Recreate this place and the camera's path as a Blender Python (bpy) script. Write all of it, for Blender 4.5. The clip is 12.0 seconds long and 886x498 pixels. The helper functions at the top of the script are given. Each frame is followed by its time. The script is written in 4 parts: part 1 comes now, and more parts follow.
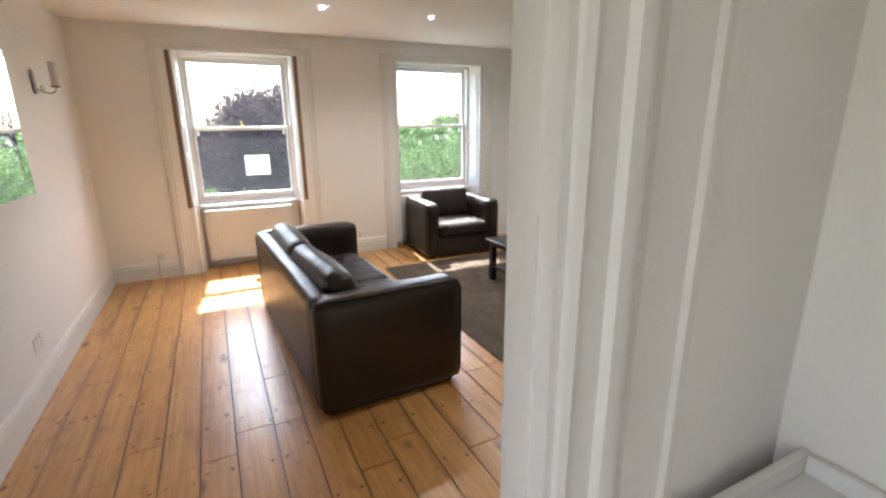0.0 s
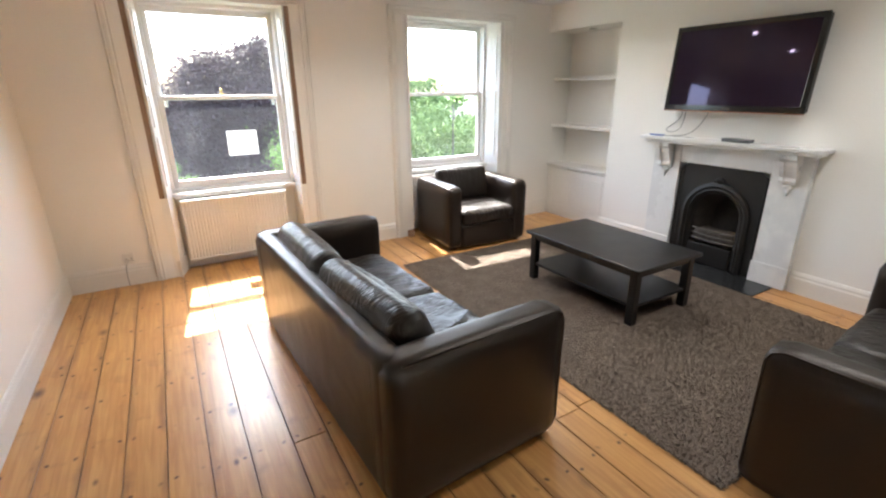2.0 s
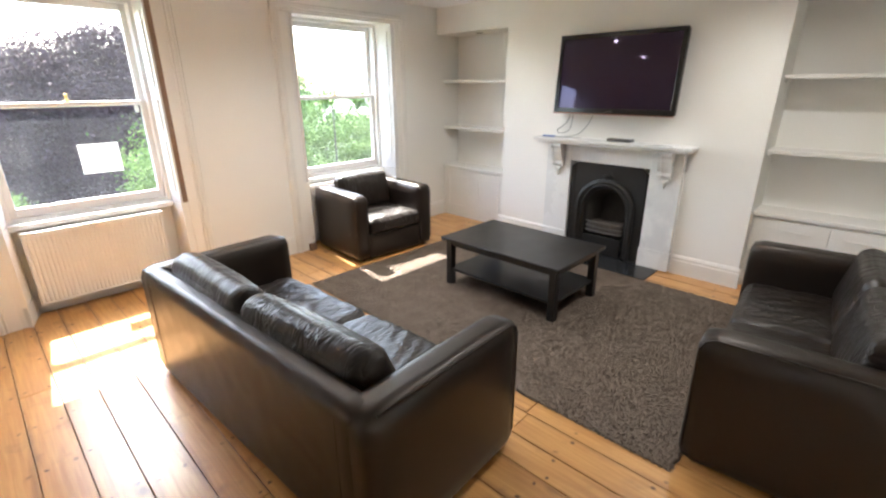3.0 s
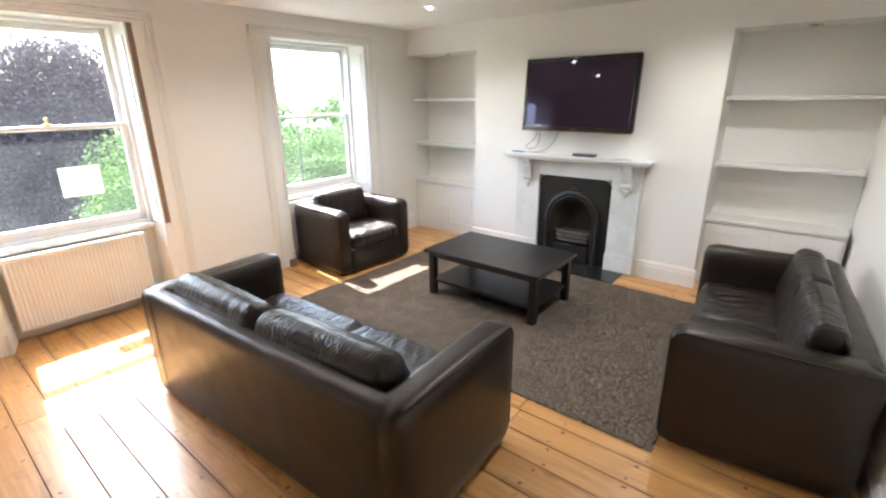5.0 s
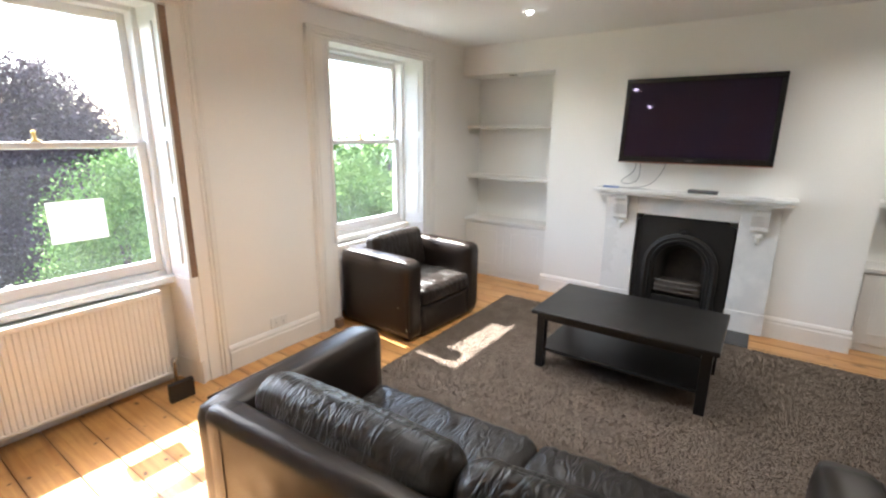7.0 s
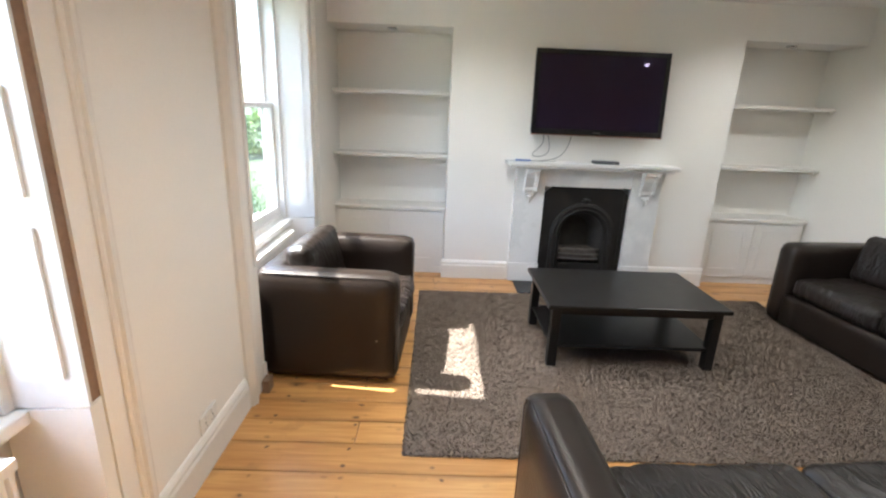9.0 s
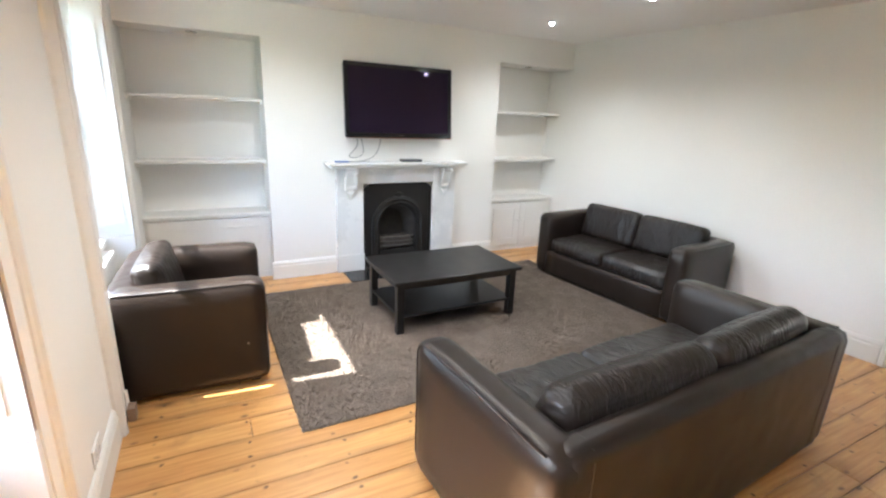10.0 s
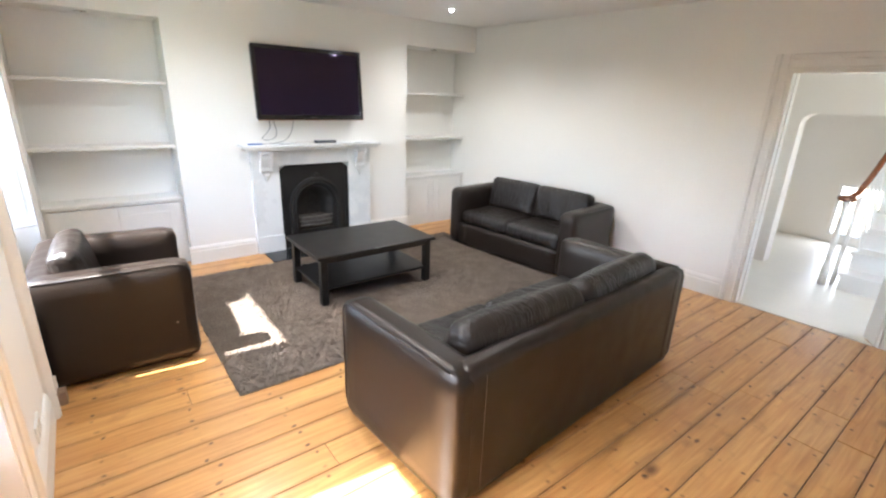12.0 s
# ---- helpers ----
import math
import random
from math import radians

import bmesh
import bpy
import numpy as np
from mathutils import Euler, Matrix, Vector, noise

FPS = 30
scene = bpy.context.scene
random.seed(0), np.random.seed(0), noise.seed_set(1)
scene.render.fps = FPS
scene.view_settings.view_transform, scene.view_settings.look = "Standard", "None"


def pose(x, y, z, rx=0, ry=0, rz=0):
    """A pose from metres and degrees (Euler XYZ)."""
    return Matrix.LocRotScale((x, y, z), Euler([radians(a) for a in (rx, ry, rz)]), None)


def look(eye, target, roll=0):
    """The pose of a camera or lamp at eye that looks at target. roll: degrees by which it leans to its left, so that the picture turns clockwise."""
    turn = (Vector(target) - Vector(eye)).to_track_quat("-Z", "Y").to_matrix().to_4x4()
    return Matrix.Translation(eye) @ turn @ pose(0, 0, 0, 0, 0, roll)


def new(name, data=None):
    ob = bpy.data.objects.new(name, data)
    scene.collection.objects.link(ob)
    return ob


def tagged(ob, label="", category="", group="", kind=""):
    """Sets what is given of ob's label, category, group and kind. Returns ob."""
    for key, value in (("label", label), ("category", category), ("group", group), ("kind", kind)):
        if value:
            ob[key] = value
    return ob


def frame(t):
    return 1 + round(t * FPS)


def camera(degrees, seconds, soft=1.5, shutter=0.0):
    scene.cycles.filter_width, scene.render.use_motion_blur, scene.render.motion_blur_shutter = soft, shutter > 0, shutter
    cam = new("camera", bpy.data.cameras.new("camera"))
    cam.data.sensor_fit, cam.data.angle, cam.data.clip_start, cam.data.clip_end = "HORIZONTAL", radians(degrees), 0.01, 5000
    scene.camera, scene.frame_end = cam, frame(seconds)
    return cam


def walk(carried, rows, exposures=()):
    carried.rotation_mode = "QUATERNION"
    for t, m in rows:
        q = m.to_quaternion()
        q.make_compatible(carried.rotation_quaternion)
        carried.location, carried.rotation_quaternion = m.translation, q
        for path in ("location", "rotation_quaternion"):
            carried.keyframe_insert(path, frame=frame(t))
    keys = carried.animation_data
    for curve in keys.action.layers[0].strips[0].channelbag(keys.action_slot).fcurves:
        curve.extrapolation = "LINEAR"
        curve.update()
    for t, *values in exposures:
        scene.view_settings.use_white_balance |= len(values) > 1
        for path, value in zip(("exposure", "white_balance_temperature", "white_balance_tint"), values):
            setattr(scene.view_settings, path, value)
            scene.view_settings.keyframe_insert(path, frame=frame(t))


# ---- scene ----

cam = camera(87.8, 12.0, soft=2.3)
# seconds, eye, target, roll
PATH = [
    (0, (1.098, -0.776, 1.614), (1.948, 0.946, 1.095), -0.6),
    (0.5, (0.924, -0.449, 1.542), (1.624, 1.323, 0.934), -0.3),
    (1, (0.896, -0.177, 1.646), (1.587, 1.586, 1.003), -0.4),
    (1.5, (0.911, 0.031, 1.655), (1.667, 1.767, 1.011), -0.3),
    (2, (0.942, 0.228, 1.651), (1.898, 1.858, 0.995), -0.5),
    (2.5, (0.947, 0.435, 1.663), (2.11, 1.92, 0.998), -0.6),
    (3, (0.812, 0.53, 1.713), (2.162, 1.845, 1.044), -0.4),
    (5, (0.539, 0.54, 1.793), (2.012, 1.739, 1.167), -0.6),
    (5.5, (0.527, 0.631, 1.766), (2.045, 1.858, 1.33), -0.6),
    (6, (0.54, 0.912, 1.689), (2.076, 2.116, 1.248), -0.2),
    (6.5, (0.589, 1.413, 1.684), (2.154, 2.569, 1.219), 0.3),
    (8.5, (0.875, 3.604, 1.618), (2.721, 4.109, 1.037), 2.0),
    (9, (0.905, 3.984, 1.603), (2.821, 3.945, 1.031), 2.4),
    (9.5, (0.782, 4.254, 1.622), (2.655, 3.822, 1.069), 1.8),
    (10, (0.539, 4.458, 1.689), (2.237, 3.559, 1.134), 2.4),
    (10.5, (0.348, 4.524, 1.727), (1.911, 3.417, 1.151), 2.4),
    (11, (0.277, 4.561, 1.724), (1.792, 3.4, 1.129), 2.3),
    (11.5, (0.268, 4.597, 1.736), (1.765, 3.424, 1.119), 2.2),
    (12, (0.215, 4.606, 1.733), (1.709, 3.434, 1.105), 2.1),
]


EXPOSURE = [(0, 3.47, 6100, 11), (0.5, 3.45, 6150, 11), (1.5, 3.65, 6150, 10), (2.5, 3.7, 6150, 10), (3.0, 3.84, 6200, 10), (5.0, 4.02, 6000, 9), (6.5, 3.82, 6000, 9), (8.5, 3.45, 6050, 10), (9.0, 3.65, 5950, 8), (9.5, 3.95, 5750, 7), (10.0, 4.15, 5700, 7), (12, 4.22, 5800, 9)]
walk(cam, [(t, look(eye, target, roll)) for t, eye, target, roll in PATH], EXPOSURE)

# ---- light ----
SUN_EL, SUN_AZ = radians(54.6), radians(6.0)
world = bpy.data.worlds.new("sky")
scene.world = world
world.use_nodes = True
wn, wl = world.node_tree.nodes, world.node_tree.links
sky = wn.new("ShaderNodeTexSky")
sky.sky_type, sky.sun_disc = "NISHITA", False
sky.sun_elevation, sky.sun_rotation = SUN_EL, SUN_AZ
sky.dust_density = 3.0
wn["Background"].inputs[1].default_value = 0.15
wl.new(sky.outputs[0], wn["Background"].inputs[0])
sun = new("sun", bpy.data.lights.new("sun", "SUN"))
sun.data.energy, sun.data.angle, sun.data.color = 2.5, radians(0.6), (1.0, 0.95, 0.86)
toward = Vector((math.sin(SUN_AZ) * math.cos(SUN_EL), math.cos(SUN_AZ) * math.cos(SUN_EL), math.sin(SUN_EL)))
sun.matrix_world = look(toward * 40, (0, 0, 0))


DOWNLIGHT = 4.6
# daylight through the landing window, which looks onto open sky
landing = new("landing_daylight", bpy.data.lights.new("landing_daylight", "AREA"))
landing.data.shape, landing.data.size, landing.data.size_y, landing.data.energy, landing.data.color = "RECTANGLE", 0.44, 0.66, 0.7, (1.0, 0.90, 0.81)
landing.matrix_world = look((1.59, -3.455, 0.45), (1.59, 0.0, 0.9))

# fill lamp added at the west wall to brighten the landing; real source unknown
side = new("landing_fill", bpy.data.lights.new("landing_fill", "AREA"))
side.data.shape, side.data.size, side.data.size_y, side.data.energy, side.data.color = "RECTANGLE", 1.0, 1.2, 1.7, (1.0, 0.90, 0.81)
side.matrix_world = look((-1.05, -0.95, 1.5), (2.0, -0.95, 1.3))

# ---- materials ----
def mat(name, color, rough=0.6, metal=0.0, vary=0.12, scale=6.0, grain=120.0, bump=0.05, spec=0.5, coat=0.0, island=False, tint=None):
    """Plain surface with variation at two scales and a fine relief."""
    m = bpy.data.materials.new(name)
    m.use_nodes = True
    n, l = m.node_tree.nodes, m.node_tree.links
    b = n["Principled BSDF"]
    b.inputs["Roughness"].default_value, b.inputs["Metallic"].default_value = rough, metal
    b.inputs["Specular IOR Level"].default_value, b.inputs["Coat Weight"].default_value = spec, coat
    tc = n.new("ShaderNodeTexCoord")
    big, small = n.new("ShaderNodeTexNoise"), n.new("ShaderNodeTexNoise")
    big.inputs["Scale"].default_value, big.inputs["Detail"].default_value = scale, 4
    small.inputs["Scale"].default_value, small.inputs["Detail"].default_value = grain, 3
    for t in (big, small):
        l.new(tc.outputs["Object"], t.inputs["Vector"])
    add = n.new("ShaderNodeMath")
    add.operation = "ADD"
    l.new(big.outputs["Fac"], add.inputs[0]), l.new(small.outputs["Fac"], add.inputs[1])
    ramp = n.new("ShaderNodeMapRange")
    ramp.inputs[1].default_value, ramp.inputs[2].default_value = 0.6, 1.4
    l.new(add.outputs[0], ramp.inputs[0])
    mix = n.new("ShaderNodeMix")
    mix.data_type = "RGBA"
    lo = [c * (1 - vary) for c in color]
    hi = [min(1, c * (1 + vary)) for c in (tint or color)]
    mix.inputs[6].default_value, mix.inputs[7].default_value = (*lo, 1), (*hi, 1)
    l.new(ramp.outputs[0], mix.inputs[0])
    l.new(mix.outputs[2], b.inputs["Base Color"])
    rr = n.new("ShaderNodeMapRange")
    rr.inputs[3].default_value, rr.inputs[4].default_value = max(0.02, rough * 0.85), min(1, rough * 1.15)
    l.new(big.outputs["Fac"], rr.inputs[0]), l.new(rr.outputs[0], b.inputs["Roughness"])
    if bump:
        bp = n.new("ShaderNodeBump")
        bp.inputs["Strength"].default_value, bp.inputs["Distance"].default_value = bump, 0.01
        l.new(small.outputs["Fac"], bp.inputs["Height"]), l.new(bp.outputs[0], b.inputs["Normal"])
    return m


def pine():
    """Old honey-coloured pine boards: grain along y, knots, nail holes, worn varnish."""
    m = bpy.data.materials.new("varnished_pine")
    m.use_nodes = True
    n, l = m.node_tree.nodes, m.node_tree.links
    b = n["Principled BSDF"]
    b.inputs["Coat Weight"].default_value, b.inputs["Coat Roughness"].default_value = 0.42, 0.2
    tc, info = n.new("ShaderNodeTexCoord"), n.new("ShaderNodeObjectInfo")
    shift = n.new("ShaderNodeVectorMath")
    shift.operation = "MULTIPLY_ADD"
    rnd = n.new("ShaderNodeCombineXYZ")
    for i in range(3):
        l.new(info.outputs["Random"], rnd.inputs[i])
    shift.inputs[1].default_value = (37.0, 91.0, 53.0)
    l.new(rnd.outputs[0], shift.inputs[0]), l.new(tc.outputs["Object"], shift.inputs[2])
    stretch = n.new("ShaderNodeMapping")
    stretch.inputs["Scale"].default_value = (1.0, 0.06, 1.0)
    l.new(shift.outputs[0], stretch.inputs["Vector"])
    grain = n.new("ShaderNodeTexNoise")
    grain.inputs["Scale"].default_value, grain.inputs["Detail"].default_value, grain.inputs["Distortion"].default_value = 45, 5, 0.6
    l.new(stretch.outputs[0], grain.inputs["Vector"])
    cloud = n.new("ShaderNodeTexNoise")
    cloud.inputs["Scale"].default_value, cloud.inputs["Detail"].default_value = 2.2, 4
    l.new(shift.outputs[0], cloud.inputs["Vector"])
    ramp = n.new("ShaderNodeValToRGB")
    e = ramp.color_ramp.elements
    e[0].position, e[0].color = 0.25, (0.49, 0.232, 0.070, 1)
    e[1].position, e[1].color = 0.72, (0.68, 0.378, 0.130, 1)
    l.new(grain.outputs["Fac"], ramp.inputs[0])
    tone = n.new("ShaderNodeMix")
    tone.data_type, tone.blend_type = "RGBA", "MULTIPLY"
    tone.inputs[0].default_value = 1.0
    tr = n.new("ShaderNodeValToRGB")
    te = tr.color_ramp.elements
    te[0].position, te[0].color = 0.3, (0.88, 0.83, 0.78, 1)
    te[1].position, te[1].color = 0.65, (1.0, 1.0, 1.0, 1)
    ad = n.new("ShaderNodeMath")
    ad.operation = "MULTIPLY_ADD"
    ad.inputs[1].default_value, ad.inputs[2].default_value = 0.35, -0.14
    l.new(info.outputs["Random"], ad.inputs[0])
    ad2 = n.new("ShaderNodeMath")
    l.new(ad.outputs[0], ad2.inputs[0]), l.new(cloud.outputs["Fac"], ad2.inputs[1]), l.new(ad2.outputs[0], tr.inputs[0])
    l.new(ramp.outputs[0], tone.inputs[6]), l.new(tr.outputs[0], tone.inputs[7])
    # knots and nail holes
    kmap = n.new("ShaderNodeMapping")
    kmap.inputs["Scale"].default_value = (1.0, 0.55, 0.0)
    l.new(shift.outputs[0], kmap.inputs["Vector"])
    last = tone.outputs[2]
    for sc, lo, hi, col in ((3.0, 0.03, 0.12, (0.085, 0.028, 0.010, 1)), (6.5, 0.03, 0.11, (0.07, 0.028, 0.012, 1))):
        v = n.new("ShaderNodeTexVoronoi")
        v.inputs["Scale"].default_value = sc
        l.new(kmap.outputs[0], v.inputs["Vector"])
        mr = n.new("ShaderNodeMapRange")
        mr.inputs[1].default_value, mr.inputs[2].default_value, mr.inputs[3].default_value, mr.inputs[4].default_value = lo, hi, 0.85, 0.0
        l.new(v.outputs["Distance"], mr.inputs[0])
        k = n.new("ShaderNodeMix")
        k.data_type = "RGBA"
        k.inputs[7].default_value = col
        l.new(mr.outputs[0], k.inputs[0]), l.new(last, k.inputs[6])
        last = k.outputs[2]
    # pairs of nail heads along the joists
    sep, sepw = n.new("ShaderNodeSeparateXYZ"), n.new("ShaderNodeSeparateXYZ")
    geo, wob = n.new("ShaderNodeNewGeometry"), n.new("ShaderNodeTexNoise")
    wob.inputs["Scale"].default_value = 3.0

    def calc(op, a, b=None, c=None):
        q = n.new("ShaderNodeMath")
        q.operation = op
        for i, v in enumerate((a, b, c)):
            if v is None:
                continue
            if isinstance(v, (int, float)):
                q.inputs[i].default_value = v
            else:
                l.new(v, q.inputs[i])
        return q.outputs[0]
    l.new(tc.outputs["Object"], sep.inputs[0]), l.new(geo.outputs["Position"], sepw.inputs[0]), l.new(shift.outputs[0], wob.inputs["Vector"])
    dx = calc("SUBTRACT", calc("ABSOLUTE", sep.outputs[0]), 0.056)
    ph = calc("ADD", calc("MULTIPLY", sepw.outputs[1], 2.35), calc("MULTIPLY", wob.outputs["Fac"], 0.5))
    dy = calc("DIVIDE", calc("SUBTRACT", calc("FRACT", ph), 0.5), 2.35)
    dist = calc("SQRT", calc("ADD", calc("MULTIPLY", dx, dx), calc("MULTIPLY", dy, dy)))
    nail = n.new("ShaderNodeMapRange")
    nail.inputs[1].default_value, nail.inputs[2].default_value, nail.inputs[3].default_value, nail.inputs[4].default_value = 0.005, 0.014, 0.9, 0.0
    l.new(dist, nail.inputs[0])
    nm = n.new("ShaderNodeMix")
    nm.data_type = "RGBA"
    nm.inputs[7].default_value = (0.06, 0.028, 0.014, 1)
    there = n.new("ShaderNodeTexNoise")
    there.inputs["Scale"].default_value, there.inputs["Detail"].default_value = 9.0, 2
    l.new(shift.outputs[0], there.inputs["Vector"])
    some = n.new("ShaderNodeMapRange")
    some.inputs[1].default_value, some.inputs[2].default_value = 0.32, 0.55
    l.new(there.outputs["Fac"], some.inputs[0])
    l.new(calc("MULTIPLY", nail.outputs[0], some.outputs[0]), nm.inputs[0]), l.new(last, nm.inputs[6])
    last = nm.outputs[2]
    # dirt worn in along the board edges
    edge = n.new("ShaderNodeMapRange")
    edge.inputs[1].default_value, edge.inputs[2].default_value, edge.inputs[3].default_value, edge.inputs[4].default_value = 0.066, 0.092, 0.0, 0.38
    l.new(calc("ADD", calc("ABSOLUTE", sep.outputs[0]), calc("MULTIPLY", calc("SUBTRACT", cloud.outputs["Fac"], 0.5), 0.11)), edge.inputs[0])
    em = n.new("ShaderNodeMix")
    em.data_type = "RGBA"
    em.inputs[7].default_value = (0.12, 0.055, 0.022, 1)
    l.new(edge.outputs[0], em.inputs[0]), l.new(last, em.inputs[6])
    last = em.outputs[2]
    # scuffs: grey-brown traffic wear
    scuff = n.new("ShaderNodeTexNoise")
    scuff.inputs["Scale"].default_value, scuff.inputs["Detail"].default_value = 5.0, 6
    l.new(tc.outputs["Object"], scuff.inputs["Vector"])
    sm = n.new("ShaderNodeMapRange")
    sm.inputs[1].default_value, sm.inputs[2].default_value, sm.inputs[3].default_value, sm.inputs[4].default_value = 0.58, 0.75, 0.0, 0.5
    l.new(scuff.outputs["Fac"], sm.inputs[0])
    s = n.new("ShaderNodeMix")
    s.data_type = "RGBA"
    s.inputs[7].default_value = (0.22, 0.11, 0.045, 1)
    l.new(sm.outputs[0], s.inputs[0]), l.new(last, s.inputs[6]), l.new(s.outputs[2], b.inputs["Base Color"])
    rg = n.new("ShaderNodeMapRange")
    rg.inputs[3].default_value, rg.inputs[4].default_value = 0.26, 0.5
    l.new(scuff.outputs["Fac"], rg.inputs[0]), l.new(rg.outputs[0], b.inputs["Roughness"])
    bp = n.new("ShaderNodeBump")
    bp.inputs["Strength"].default_value, bp.inputs["Distance"].default_value = 0.12, 0.004
    l.new(grain.outputs["Fac"], bp.inputs["Height"]), l.new(bp.outputs[0], b.inputs["Normal"])
    return m


def marble():
    m = mat("white_marble", (0.78, 0.78, 0.765), 0.28, vary=0.05, scale=3, grain=60, bump=0.01)
    n, l = m.node_tree.nodes, m.node_tree.links
    b = n["Principled BSDF"]
    src = b.inputs["Base Color"].links[0].from_socket
    tc, w = n.new("ShaderNodeTexCoord"), n.new("ShaderNodeTexWave")
    w.inputs["Scale"].default_value, w.inputs["Distortion"].default_value, w.inputs["Detail"].default_value = 1.3, 9, 4
    l.new(tc.outputs["Object"], w.inputs["Vector"])
    mr = n.new("ShaderNodeMapRange")
    mr.inputs[1].default_value, mr.inputs[2].default_value, mr.inputs[3].default_value, mr.inputs[4].default_value = 0.0, 0.25, 0.45, 0.0
    l.new(w.outputs["Fac"], mr.inputs[0])
    x = n.new("ShaderNodeMix")
    x.data_type = "RGBA"
    x.inputs[7].default_value = (0.56, 0.575, 0.58, 1)
    l.new(mr.outputs[0], x.inputs[0]), l.new(src, x.inputs[6]), l.new(x.outputs[2], b.inputs["Base Color"])
    return m


def clear_glass():
    m = bpy.data.materials.new("window_glass")
    m.use_nodes = True
    n, l = m.node_tree.nodes, m.node_tree.links
    n.remove(n["Principled BSDF"])
    tr, gl, lw, mx = n.new("ShaderNodeBsdfTransparent"), n.new("ShaderNodeBsdfGlossy"), n.new("ShaderNodeLayerWeight"), n.new("ShaderNodeMixShader")
    pw, fr = n.new("ShaderNodeMath"), n.new("ShaderNodeMath")
    pw.operation, fr.operation = "POWER", "MULTIPLY_ADD"
    pw.inputs[1].default_value, fr.inputs[1].default_value, fr.inputs[2].default_value = 5.0, 0.5, 0.004
    l.new(lw.outputs["Facing"], pw.inputs[0]), l.new(pw.outputs[0], fr.inputs[0])
    tr.inputs[0].default_value = (0.97, 0.985, 0.98, 1)
    gl.inputs["Roughness"].default_value = 0.01
    # dusty translucent film that imitates the glare haze over the view outside
    dust_haze, film = n.new("ShaderNodeBsdfTranslucent"), n.new("ShaderNodeMixShader")
    dust_haze.inputs[0].default_value = (0.85, 0.87, 0.9, 1)
    haze_noise, tc = n.new("ShaderNodeTexNoise"), n.new("ShaderNodeTexCoord")
    haze_noise.inputs["Scale"].default_value, haze_noise.inputs["Detail"].default_value = 3.0, 4
    amount = n.new("ShaderNodeMapRange")
    amount.inputs[1].default_value, amount.inputs[2].default_value, amount.inputs[3].default_value, amount.inputs[4].default_value = 0.3, 0.7, 0.004, 0.010
    l.new(tc.outputs["Object"], haze_noise.inputs["Vector"]), l.new(haze_noise.outputs["Fac"], amount.inputs[0])
    l.new(amount.outputs[0], film.inputs[0]), l.new(tr.outputs[0], film.inputs[1]), l.new(dust_haze.outputs[0], film.inputs[2])
    l.new(fr.outputs[0], mx.inputs[0]), l.new(film.outputs[0], mx.inputs[1]), l.new(gl.outputs[0], mx.inputs[2])
    l.new(mx.outputs[0], n["Material Output"].inputs[0])
    return m


def glow(name, color, strength):
    m = bpy.data.materials.new(name)
    m.use_nodes = True
    b = m.node_tree.nodes["Principled BSDF"]
    b.inputs["Base Color"].default_value = (*color, 1)
    b.inputs["Emission Color"].default_value, b.inputs["Emission Strength"].default_value = (*color, 1), strength
    return m


def leafy(name, dark, light):
    m = mat(name, dark, 0.6, vary=0.25, scale=2.0, grain=20, bump=0)
    n, l = m.node_tree.nodes, m.node_tree.links
    b = n["Principled BSDF"]
    g, mx = n.new("ShaderNodeNewGeometry"), n.new("ShaderNodeMix")
    mx.data_type = "RGBA"
    mx.inputs[6].default_value, mx.inputs[7].default_value = (*dark, 1), (*light, 1)
    l.new(g.outputs["Random Per Island"], mx.inputs[0]), l.new(mx.outputs[2], b.inputs["Base Color"])
    b.inputs["Specular IOR Level"].default_value = 0.08
    return m


WALL = mat("warm_white_wall_paint", (0.85, 0.832, 0.792), 0.75, vary=0.025, scale=1.5, grain=90, bump=0.04)
CEIL = mat("white_ceiling_paint", (0.85, 0.84, 0.82), 0.85, vary=0.02, scale=2, grain=70, bump=0.03)
GLOSS = mat("white_gloss_paint", (0.80, 0.79, 0.77), 0.32, vary=0.03, scale=4, grain=40, bump=0.02)
SATIN = mat("off_white_satin_paint", (0.79, 0.77, 0.73), 0.45, vary=0.03, scale=4, grain=40, bump=0.02)
BROWNWOOD = mat("brown_shutter_wood", (0.27, 0.175, 0.12), 0.5, vary=0.2, scale=5, grain=60)
PINE = pine()
SUB = mat("dark_gap_dirt", (0.035, 0.02, 0.012), 0.95)
LEATHER = mat("dark_brown_leather", (0.0150, 0.0103, 0.0080), 0.34, vary=0.25, scale=5, grain=420, bump=0.10, spec=0.45)



